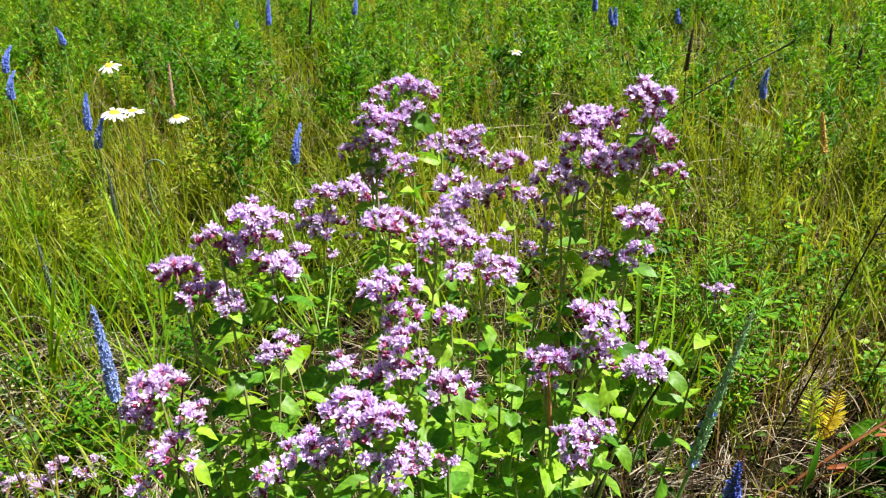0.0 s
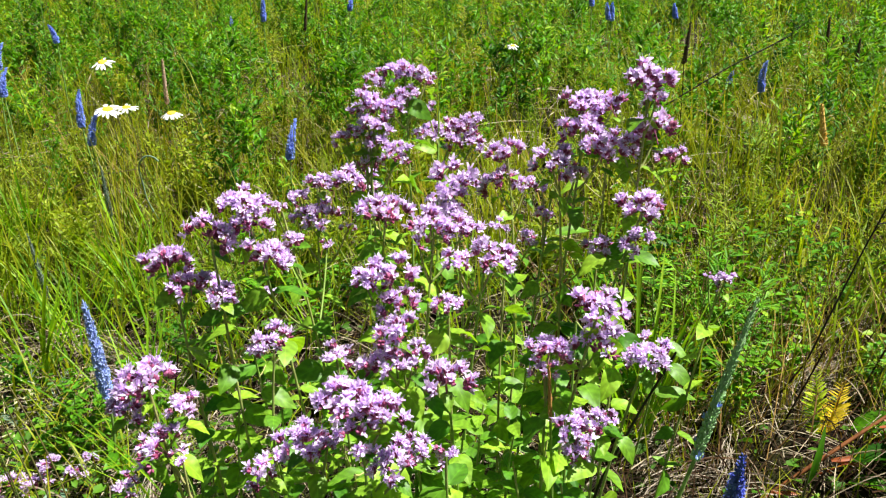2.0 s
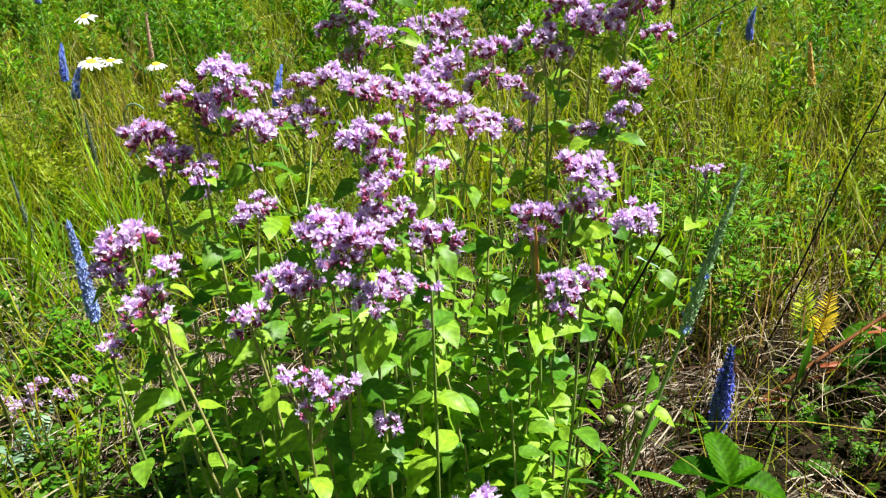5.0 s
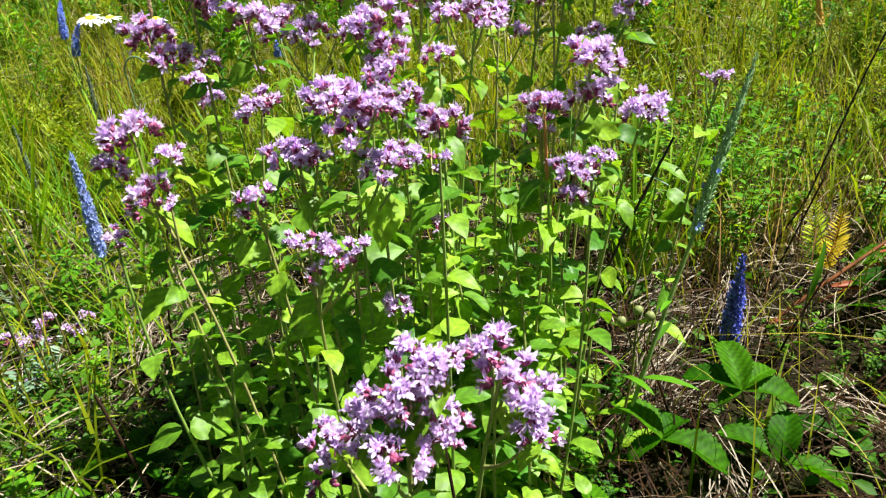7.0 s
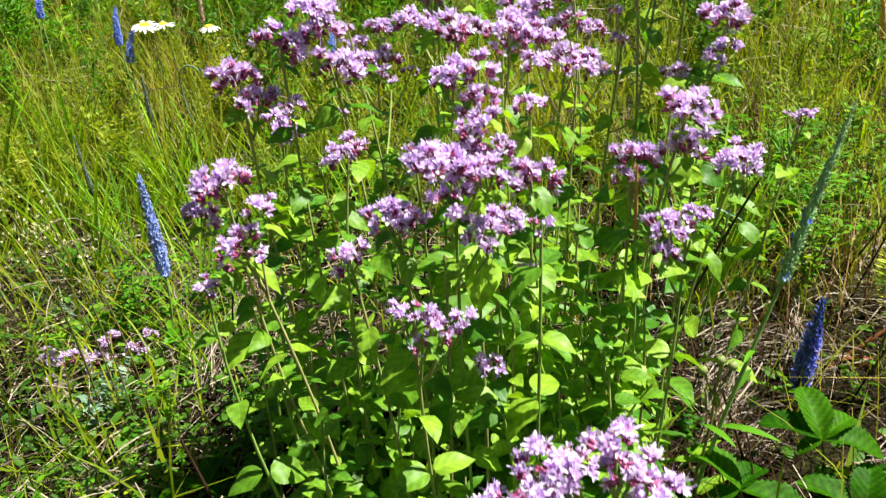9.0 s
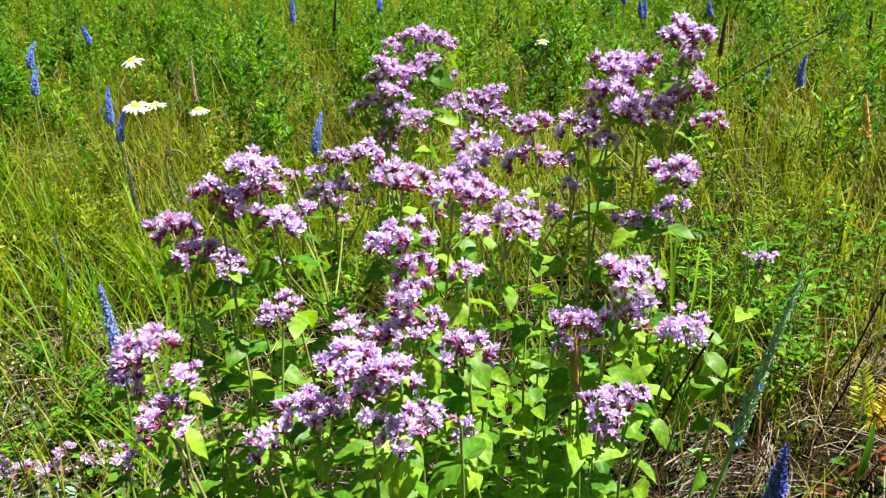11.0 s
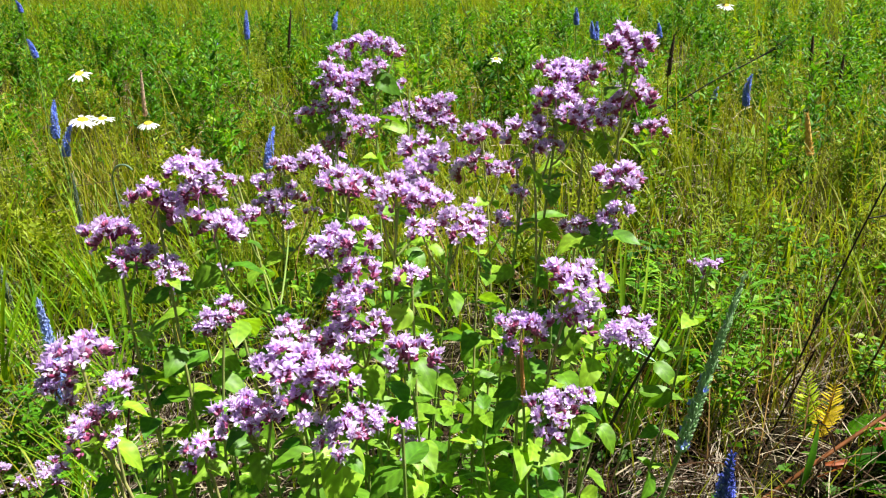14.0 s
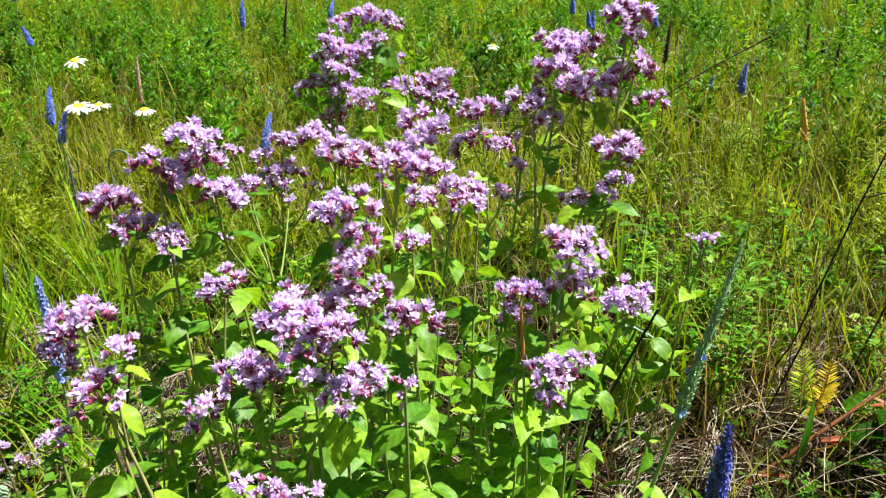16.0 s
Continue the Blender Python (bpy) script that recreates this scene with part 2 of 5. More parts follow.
def sheet():
    a = np.concatenate([np.linspace(0, 4, 110), 4 * 1.16 ** np.arange(1, 45)])
    xs = np.concatenate([-a[:0:-1], a])
    b = np.concatenate([np.linspace(0, 5, 140), 5 * 1.16 ** np.arange(1, 44)])
    ys = np.concatenate([-(a[:0:-1]), b])
    X, Y = np.meshgrid(xs, ys)
    V = np.stack([X, Y, gz(X, Y)], -1).reshape(-1, 3)
    w = len(xs)
    i = (np.arange(len(ys) - 1)[:, None] * w + np.arange(w - 1)).ravel()
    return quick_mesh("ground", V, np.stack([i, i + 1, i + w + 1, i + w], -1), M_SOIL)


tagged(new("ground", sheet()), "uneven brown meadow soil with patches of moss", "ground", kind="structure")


# ---- joined plant cover ----
def blades(base, heading, height, width, lean, curl, segs=4, sway=None):
    """Tapered grass blades as strips, each its own island."""
    n = len(base)
    s = np.linspace(0, 1, segs + 1)[None, :, None]
    d = np.stack([np.cos(heading), np.sin(heading), 0 * heading], -1)[:, None, :]
    side = np.stack([-np.sin(heading), np.cos(heading), 0 * heading], -1)[:, None, :]
    h, l, c = (np.asarray(v)[:, None, None] for v in (height, lean, curl))
    up = np.array([0, 0, 1.0])[None, None, :]
    spine = base[:, None, :] + d * h * (l * s + c * s ** 2.2) + up * h * (s - 0.42 * c * s ** 2.4)
    w = np.asarray(width)[:, None, None] * (0.75 + 0.5 * s) * (1 - s) ** 0.6 * 0.5 + 0.00012
    V = np.stack([spine - side * w, spine + side * w], 2).reshape(n, -1, 3)
    per = 2 * (segs + 1)
    k = np.arange(segs) * 2
    q = np.stack([k, k + 1, k + 3, k + 2], -1)
    return V.reshape(-1, 3), (np.arange(n)[:, None, None] * per + q[None]).reshape(-1, 4)


def scatter(n, x0, x1, y0, y1, keep=None):
    """Random places on the ground, thinned by keep(x, y) from 0 to 1."""
    x, y = rng.uniform(x0, x1, n), rng.uniform(y0, y1, n)
    if keep is not None:
        ok = rng.random(n) < keep(x, y)
        x, y = x[ok], y[ok]
    return np.stack([x, y, gz(x, y) - 0.004], -1)


def patch(x, y, f, shift=0.0):
    """A soft patchiness from 0 to 1."""
    v = np.sin(f * x + 2.1 * np.sin(f * 0.6 * y + shift)) * np.cos(f * 1.3 * y + 1.7 * np.sin(f * 0.7 * x + 2 * shift))
    return 0.5 + 0.5 * v


def view_growth(x, y):
    """Full growth over the wedge in view and a margin, thinning out beyond it."""
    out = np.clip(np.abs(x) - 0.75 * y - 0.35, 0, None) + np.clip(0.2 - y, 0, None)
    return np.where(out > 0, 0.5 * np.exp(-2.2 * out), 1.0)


def clump_gap(x, y):
    """Less grass where the oregano stands."""
    return 1 - 0.85 * np.exp(-(((x + 0.0) / 0.22) ** 2 + ((y - 0.58) / 0.24) ** 2) ** 2)


def straw_spot(x, y):
    """Patches where only matted straw lies."""
    return np.clip(0.85 * np.exp(-((x + 0.62) / 0.12) ** 2 - ((y - 1.22) / 0.10) ** 2) + np.exp(-((x + 0.32) / 0.13) ** 2 - ((y - 0.95) / 0.13) ** 2) + np.exp(-((x + 0.46) / 0.10) ** 2 - ((y - 1.12) / 0.10) ** 2) + np.exp(-((x - 0.36) / 0.14) ** 2 - ((y - 0.86) / 0.1) ** 2) + np.exp(-((x - 0.5) / 0.1) ** 2 - ((y - 1.25) / 0.12) ** 2) + 0.7 * np.exp(-((x - 0.12) / 0.1) ** 2 - ((y - 0.86) / 0.08) ** 2), 0, 1)


def bare_soil(x, y):
    """Darker, barer ground in front of and to the right of the clump."""
    return 1 - 0.32 * (1 / (1 + np.exp(np.clip((y - 0.80 - 0.14 * (x > 0.25)) / 0.04, -50, 50)))) * (1 / (1 + np.exp(np.clip((-0.25 - x) / 0.05, -50, 50))))


def stuff(name, V, Q, mat, label, category):
    return tagged(new(name, quick_mesh(name, V, Q, mat)), label, category, kind="stuff")


def grass(name, b, h, w, mat, label, lean=0.25, curl=0.45, segs=4):
    n = len(b)
    V, Q = blades(b, rng.uniform(0, 6.283, n), h, w, np.abs(rng.normal(0, lean, n)), np.abs(rng.normal(0, curl, n)), segs)
    return stuff(name, V, Q, mat, label, "grass")


b = scatter(30000, -2.2, 2.2, 0.1, 1.5, lambda x, y: view_growth(x, y) * clump_gap(x, y) * (0.05 + 0.95 * patch(x, y, 9, 0.4) ** 1.6) * (0.25 + 0.75 * (y > 0.95)) * np.where(x > 0.12, 0.34, 1.0) * bare_soil(x, y) * (1 - 0.9 * straw_spot(x, y)))
grass("near_grass", b, rng.uniform(0.04, 0.17, len(b)), rng.uniform(0.0018, 0.0054, len(b)), M_GRASS, "short green meadow grass growing through dry straw")
b = scatter(4200, -2.2, 2.2, 0.1, 1.6, lambda x, y: view_growth(x, y) * clump_gap(x, y) * (0.2 + 0.8 * (y > 0.8)) * np.where((x > 0.12) & (y < 1.6), np.where(y < 0.82, 0.03, 0.22), 1.0) * (0.2 + 0.8 * patch(x, y, 4, 1.9)) * (1 - 0.9 * straw_spot(x, y)))
grass("fine_grass", b, rng.uniform(0.10, 0.26, len(b)), rng.uniform(0.0007, 0.0016, len(b)), M_FINE, "thin yellowish grass stalks standing in the meadow", 0.38, 0.5)
b = scatter(34000, -4.5, 4.5, 1.2, 3.4, lambda x, y: view_growth(x, y) * (0.3 + 0.7 * patch(x, y, 3, 0.9)) * np.where(y > 2.2, 0.6, 1.0))
grass("meadow_grass", b, rng.uniform(0.06, 0.22, len(b)), rng.uniform(0.0020, 0.0060, len(b)), M_GRASS, "dense green and yellow-green meadow grass")
b = scatter(5000, -4.5, 4.5, 1.3, 3.6, lambda x, y: view_growth(x, y) * (0.3 + 0.7 * patch(x, y, 2.6, 2.4)))
grass("thin_grass", b, rng.uniform(0.15, 0.30, len(b)), rng.uniform(0.0010, 0.0020, len(b)), M_FINE, "thin yellow grass stalks among the green", 0.35, 0.4)
b = scatter(6500, -2.2, 0.1, 1.35, 2.9, lambda x, y: view_growth(x, y) * (0.25 + 0.75 * patch(x, y, 4.3, 3.1)))
grass("olive_grass", b, rng.uniform(0.10, 0.26, len(b)), rng.uniform(0.0020, 0.0044, len(b)), M_OLIVE, "olive and straw-coloured grass between the daisies", 0.35, 0.5)
b = scatter(4200, 0.35, 2.0, 1.5, 3.0, lambda x, y: view_growth(x, y) * (0.1 + 0.9 * patch(x, y, 3.6, 5.2)))
grass("olive_grass", b, rng.uniform(0.12, 0.32, len(b)), rng.uniform(0.0020, 0.0044, len(b)), M_OLIVE, "olive and ochre grass standing among the herbs", 0.3, 0.45)
grass_keep = lambda x, y: view_growth(x, y) * np.where(y > 2.2, 0.55, 1.0) * (0.15 + 0.85 * patch(x, y, 3.3, 4.4))
b = scatter(5000, -4.5, 4.5, 1.1, 4.2, grass_keep)
grass("tall_stalks", b, rng.uniform(0.22, 0.44, len(b)), rng.uniform(0.0016, 0.003, len(b)), M_FINE, "tall yellow-green grass stalks standing above the herbs", 0.2, 0.25)
b = scatter(9000, -4, 4, 1.0, 3.6, lambda x, y: grass_keep(x, y) * np.where(y < 1.5, 0.4, 1.0))
grass("brown_stalks", b, rng.uniform(0.06, 0.26, len(b)), rng.uniform(0.0012, 0.0026, len(b)), M_RUSTY, "brown dead stalks standing in the meadow", 0.38, 0.35)
b = scatter(26000, -12, 12, 3.2, 10, lambda x, y: np.maximum(view_growth(x, y), 0.5))
grass("far_grass", b, rng.uniform(0.08, 0.22, len(b)), rng.uniform(0.004, 0.009, len(b)), M_GRASS, "tall green meadow grass farther back", 0.25, 0.35, 3)
b = scatter(24000, -7.5, 7.5, 3.4, 10, lambda x, y: 1.0 * (np.abs(x) < 0.7 * y + 0.3))
grass("slope_grass", b, rng.uniform(0.12, 0.30, len(b)), rng.uniform(0.004, 0.008, len(b)), M_GRASS, "yellow-green grass on the slope farther back", 0.25, 0.35, 3)
b = scatter(40000, -60, 60, 9, 60)
grass("distant_grass", b, rng.uniform(0.25, 0.5, len(b)), rng.uniform(0.02, 0.05, len(b)), M_GRASS, "distant green meadow grass", 0.25, 0.3, 2)
b = scatter(170000, -9, 9, -6, 6)
b = b[((b[:, 1] < 0.15) | (np.abs(b[:, 0]) > 0.8)) & (np.abs(b[:, 0]) > 0.75 * b[:, 1] + 0.4)]
grass("rear_grass", b, rng.uniform(0.08, 0.25, len(b)), rng.uniform(0.006, 0.014, len(b)), M_GRASS, "green meadow grass round the edge of the patch", 0.25, 0.35, 2)


def litter(name, n, x0, x1, y0, y1, mat, label, size=(0.03, 0.12), width=(0.0008, 0.0022), lift=0.02, keep=None):
    """Fallen stalks lying across each other on the ground."""
    b = scatter(n, x0, x1, y0, y1, keep)
    n = len(b)
    a, L, tilt = rng.uniform(0, 6.283, n), rng.uniform(*size, n), rng.normal(0.08, 0.22, n)
    b[:, 2] += 0.004 + rng.random(n) ** 2 * lift
    s = np.linspace(-0.5, 0.5, 4)[None, :, None]
    d = np.stack([np.cos(a) * np.cos(tilt), np.sin(a) * np.cos(tilt), np.sin(tilt)], -1)[:, None]
    side = np.stack([-np.sin(a), np.cos(a), rng.normal(0, 0.4, n)], -1)[:, None]
    bow = rng.normal(0, 0.12, n)[:, None, None]
    sp = b[:, None] + d * s * L[:, None, None] + (side * bow + np.array([0, 0, 0.25])) * (0.25 - s ** 2) * L[:, None, None]
    w = rng.uniform(*width, n)[:, None, None] * 0.5
    V = np.stack([sp - side * w, sp + side * w], 2).reshape(n, -1, 3)
    k = np.arange(3) * 2
    Q = np.arange(n)[:, None, None] * 8 + np.stack([k, k + 1, k + 3, k + 2], -1)[None]
    return stuff(name, V.reshape(-1, 3), Q.reshape(-1, 4), mat, label, "straw")


litter("dry_straw", 52000, -1.7, 1.7, -0.2, 1.9, M_STRAW, "matted pale dry straw lying on the soil", (0.02, 0.10), (0.0004, 0.0011), 0.045, keep=lambda x, y: view_growth(x, y) * (0.2 + 0.8 * patch(x, y, 4.5, 3.3)) * np.clip(2.6 * bare_soil(x, y) - 1.6, 0, 1) * np.where((y < 0.8) & (np.abs(x) < 0.7), 0.5, 1.0))
litter("dead_stalks", 32000, -1.7, 1.7, -0.2, 1.8, M_DEAD, "dark brown dead stalks lying in the straw", (0.02, 0.11), (0.0005, 0.0012), 0.05, keep=lambda x, y: view_growth(x, y) * bare_soil(x, y))
litter("standing_straw", 3200, -0.9, 1.0, 0.82, 1.7, M_STRAW, "pale dry grass bent over between the herbs", (0.03, 0.11), (0.0006, 0.0013), 0.08, keep=lambda x, y: np.where(x > 0.1, 0.75, 0.5) * (0.35 + 0.65 * patch(x, y, 6, 1.1)) * (1 - np.exp(-((x - 0.43) / 0.09) ** 2 - ((y - 0.88) / 0.1) ** 2)))
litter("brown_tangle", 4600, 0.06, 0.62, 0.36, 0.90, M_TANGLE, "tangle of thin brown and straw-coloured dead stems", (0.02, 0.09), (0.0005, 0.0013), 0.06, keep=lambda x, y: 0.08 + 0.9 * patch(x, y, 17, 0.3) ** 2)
litter("dry_tangle", 2000, -0.60, -0.02, 0.42, 0.86, M_STRAW, "tangle of thin pale dead stems", (0.02, 0.09), (0.0005, 0.0014), 0.06, keep=lambda x, y: 0.2 + 0.8 * patch(x, y, 9, 1.3))
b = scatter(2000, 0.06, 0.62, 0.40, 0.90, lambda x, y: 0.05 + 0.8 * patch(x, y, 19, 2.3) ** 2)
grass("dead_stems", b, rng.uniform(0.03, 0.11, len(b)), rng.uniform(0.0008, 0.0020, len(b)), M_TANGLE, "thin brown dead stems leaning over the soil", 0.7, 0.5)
b = scatter(240, 0.07, 0.62, 0.52, 0.90, lambda x, y: 0.15 + 0.85 * patch(x, y, 15, 4.1) ** 2)
grass("thin_stems", b, rng.uniform(0.04, 0.14, len(b)), rng.uniform(0.0008, 0.0020, len(b)), M_FINE, "thin yellowish green stems rising from the dead grass", 0.4, 0.4)
b = scatter(1900, 0.12, 0.9, 0.9, 1.7, lambda x, y: 0.2 + 0.8 * patch(x, y, 7, 0.5))
grass("rusty_stems", b, rng.uniform(0.05, 0.16, len(b)), rng.uniform(0.0010, 0.0022, len(b)), M_RUSTY, "rusty brown dead stems between the herbs", 0.4, 0.3)
b = scatter(420, 0.28, 0.62, 0.58, 0.95, lambda x, y: 0.1 + 0.9 * patch(x, y, 16, 3.6) ** 2)
grass("short_grass", b, rng.uniform(0.015, 0.06, len(b)), rng.uniform(0.0007, 0.0018, len(b)), M_GRASS, "short thin green grass between the dead stems", 0.6, 0.6)


def straw_mat(name, n, cx, cy, rx, ry, way, label, seed):
    """Fine pale dead grass combed one way, in matted wisps."""
    r = np.random.default_rng(seed)
    k = n // 14
    wx, wy = cx + rx * r.normal(size=k), cy + ry * r.normal(size=k)
    wa = radians(way) + r.normal(0, 0.5, k)
    i = r.integers(0, k, n)
    x, y, a = wx[i] + r.normal(0, 0.007, n), wy[i] + r.normal(0, 0.007, n), wa[i] + r.normal(0, 0.22, n)
    L, el = r.uniform(0.03, 0.10, n), r.normal(0.12, 0.2, n)
    z = gz(x, y) + 0.006 + 0.035 * r.random(n) ** 1.5
    d = np.stack([np.cos(a) * np.cos(el), np.sin(a) * np.cos(el), np.sin(el)], -1)[:, None]
    s = np.linspace(-0.5, 0.5, 5)[None, :, None]
    side = np.stack([-np.sin(a), np.cos(a), r.normal(0, 0.5, n)], -1)[:, None]
    sp = np.stack([x, y, z], -1)[:, None] + d * s * L[:, None, None] + (side * r.normal(0, 0.25, n)[:, None, None] + np.array([0, 0, 0.35])) * (0.25 - s ** 2) * L[:, None, None]
    w = r.uniform(0.00025, 0.0006, n)[:, None, None]
    V = np.stack([sp - side * w, sp + side * w], 2).reshape(-1, 3)
    q = np.arange(4) * 2
    return stuff(name, V, (np.arange(n)[:, None, None] * 10 + np.stack([q, q + 1, q + 3, q + 2], -1)[None]).reshape(-1, 4), M_WISP, label, "straw")


for n, cx, cy, rx, ry, way in ((110, 0.205, 0.75, 0.016, 0.03, 60), (30, 0.31, 0.70, 0.03, 0.03, 140), (110, 0.24, 0.88, 0.06, 0.04, 40), (40, 0.36, 0.86, 0.05, 0.04, 100), (200, -0.31, 0.92, 0.05, 0.05, 80), (260, -0.46, 1.12, 0.06, 0.06, 50), (240, -0.62, 1.22, 0.08, 0.06, 20), (28, 0.23, 0.585, 0.02, 0.012, 70), (150, -0.40, 1.00, 0.05, 0.05, 110), (50, -0.38, 0.70, 0.05, 0.05, 20), (60, 0.03, 0.82, 0.06, 0.03, 120), (110, 0.46, 1.10, 0.06, 0.06, 60)):
    straw_mat("straw_wisps", n, cx, cy, rx, ry, way, "wisps of thin pale dead grass matted on the soil", n)
b = scatter(380, 0.24, 0.60, 0.82, 1.15, lambda x, y: (0.25 + 0.75 * patch(x, y, 12, 0.8)) * (np.hypot(x - 0.43, y - 0.90) > 0.07))
grass("brown_grass", b, rng.uniform(0.06, 0.17, len(b)), rng.uniform(0.0010, 0.0024, len(b)), M_RUSTY, "thin brown and olive grass standing over the straw", 0.28, 0.3)
b = scatter(420, 0.22, 0.62, 0.84, 1.2, lambda x, y: (0.25 + 0.75 * patch(x, y, 11, 2.8)) * (np.hypot(x - 0.43, y - 0.90) > 0.07))
grass("thin_olive_grass", b, rng.uniform(0.06, 0.18, len(b)), rng.uniform(0.0012, 0.0026, len(b)), M_OLIVE, "thin olive grass standing over the straw", 0.25, 0.35)
litter("straw_behind", 12000, -5, 5, 1.7, 4.5, M_STRAW, "dry straw between the grass stalks", (0.08, 0.25), (0.0014, 0.003), 0.12, keep=view_growth)


# ---- parts ----
def part(name, me, parent, m=None, label=""):
    ob = new(name, me)
    ob.parent = parent
    if m is not None:
        ob.matrix_basis = m
    if label:
        ob["label"] = label
    return ob


def thing(name, x, y, z, label, category, group="", spin=0.0):
    ob = new(name)
    ob.empty_display_size = 0.02
    ob.matrix_basis = pose(x, y, z, 0, 0, spin)
    return tagged(ob, label, category, group)


def tube_data(points, radii, sides=6, offset=0):
    """Rings along a line of points."""
    P = np.asarray(points, float)
    T = np.gradient(P, axis=0)
    T /= np.linalg.norm(T, axis=1)[:, None] + 1e-9
    ref = np.array([0.3, 1, 0.2])
    A = np.cross(T, ref)
    A /= np.linalg.norm(A, axis=1)[:, None] + 1e-9
    B = np.cross(T, A)
    t = np.linspace(0, 2 * np.pi, sides, endpoint=False)
    R = np.asarray(radii)[:, None, None]
    V = (P[:, None] + R * (A[:, None] * np.cos(t)[None, :, None] + B[:, None] * np.sin(t)[None, :, None])).reshape(-1, 3)
    i, j = np.meshgrid(np.arange(len(P) - 1), np.arange(sides), indexing="ij")
    a = i * sides + j
    b2 = i * sides + (j + 1) % sides
    Q = np.stack([a, b2, b2 + sides, a + sides], -1).reshape(-1, 4) + offset
    return V, Q


def tube(name, points, r0, r1, mat, sides=6):
    V, Q = tube_data(points, np.linspace(r0, r1, len(points)), sides)
    return quick_mesh(name, V, Q, mat)


def bend(a, b, bow=(0, 0, 0), n=8):
    a, b, bow = np.asarray(a, float), np.asarray(b, float), np.asarray(bow, float)
    s = np.linspace(0, 1, n)[:, None]
    return a + (b - a) * s + bow * (4 * s * (1 - s))


def leaf_mesh(name, mat, shape, fold=0.25, droop=0.25, rows=7, teeth=0, wave=0.0, rib=0.0):
    """A leaf along +x, 1 long: shape(s) is its half width; folded at the midrib, drooping, wavy."""
    s = np.linspace(0, 1, rows)
    w = np.array([shape(v) for v in s])
    if teeth:
        w = w * (1 + teeth * min(0.14, 1.7 / rows) * (np.arange(rows) % 2) * (w > 0.05))
    V = []
    for k in range(rows):
        x, z = s[k] * (1 - 0.12 * droop * s[k]), -droop * s[k] ** 2
        for c in (-1, -0.5, 0, 0.5, 1):
            V.append((x, c * w[k], z + abs(c) * fold * w[k] * (1 - 0.5 * abs(c)) + wave * w[k] * math.sin(9 * s[k] + 2 * c) * abs(c) + rib * (k % 2) * w[k] * (0.25 + 1.6 * abs(c) * (1 - abs(c)))))
    Q = [(5 * k + c, 5 * k + c + 1, 5 * k + 6 + c, 5 * k + 5 + c) for k in range(rows - 1) for c in range(4)]
    return quick_mesh(name, V, Q, mat)


def ovate(width):
    return lambda s: width * 1.9 * (s + 0.015) ** 0.55 * (1.0 - s) ** 1.05 * 0.86 + 0.002


LEAVES = [leaf_mesh("leaf", M_LEAF, ovate(w), f, d, 11, wave=v, rib=0.09) for w, f, d, v in ((0.52, 0.45, 0.25, 0.10), (0.58, 0.3, 0.42, 0.14), (0.48, 0.7, 0.18, 0.10), (0.55, 0.5, 0.5, 0.16))]


def aim(direction, at, size, roll=0.0):
    """A pose that lays +x along a direction, +z as near up as it goes."""
    x = Vector(direction).normalized()
    y = Vector((0, 0, 1)).cross(x)
    y = y.normalized() if y.length > 1e-4 else Vector((0, 1, 0))
    z = x.cross(y)
    m = Matrix((x, y, z)).transposed().to_4x4()
    return Matrix.Translation(at) @ m @ Matrix.Rotation(roll, 4, "X") @ Matrix.Diagonal((size, size, size, 1))


# ---- oregano flower heads ----
def floret_data(at, way, size, r):
    """One two-lipped flower: a short tube, four broad lobes and two thin stamens."""
    way = way / np.linalg.norm(way)
    a = np.cross(way, r.normal(size=3))
    a /= np.linalg.norm(a)
    c = np.cross(way, a)
    V, Q = [], []
    mouth = at + way * size * 0.34
    for k in range(5):
        t = 2 * math.pi * k / 5
        e = a * math.cos(t) + c * math.sin(t)
        V += [at + e * size * 0.07, mouth + e * size * 0.15]
    for k in range(5):
        j = (k + 1) % 5
        Q.append((2 * k, 2 * j, 2 * j + 1, 2 * k + 1))
    for k in range(4):
        t = 2 * math.pi * (k / 4 + 0.07 * r.normal())
        e, f = a * math.cos(t) + c * math.sin(t), -a * math.sin(t) + c * math.cos(t)
        lo, n0 = size * (0.30 + 0.16 * r.random()), len(V)
        out = 0.5 + 1.0 * r.random()
        V += [mouth + e * size * 0.11 - f * size * 0.10, mouth + e * size * 0.11 + f * size * 0.10,
              mouth + e * lo * 0.75 + way * lo * out * 0.6 + f * size * 0.17, mouth + e * lo * 0.75 + way * lo * out * 0.6 - f * size * 0.17,
              mouth + e * lo * 1.3 + way * lo * out * 0.95 + f * size * 0.06, mouth + e * lo * 1.3 + way * lo * out * 0.95 - f * size * 0.06]
        Q += [(n0, n0 + 1, n0 + 2, n0 + 3), (n0 + 3, n0 + 2, n0 + 4, n0 + 5)]
    for k in range(2):
        n0, d = len(V), way + 0.35 * r.normal(size=3)
        V += [mouth - c * size * 0.02, mouth + c * size * 0.02, mouth + d * size * 0.62 + c * size * 0.015, mouth + d * size * 0.62 - c * size * 0.015]
        Q.append((n0, n0 + 1, n0 + 2, n0 + 3))
    return V, Q


def calyx_data(at, way, size, r):
    """One pointed bud with its bract."""
    L = size * (0.75 + 0.4 * r.random())
    p = np.stack([at, at + way * L * 0.35, at + way * L * 0.75, at + way * L])
    return tube_data(p, np.array([0.10, 0.26, 0.22, 0.04]) * size, 5)


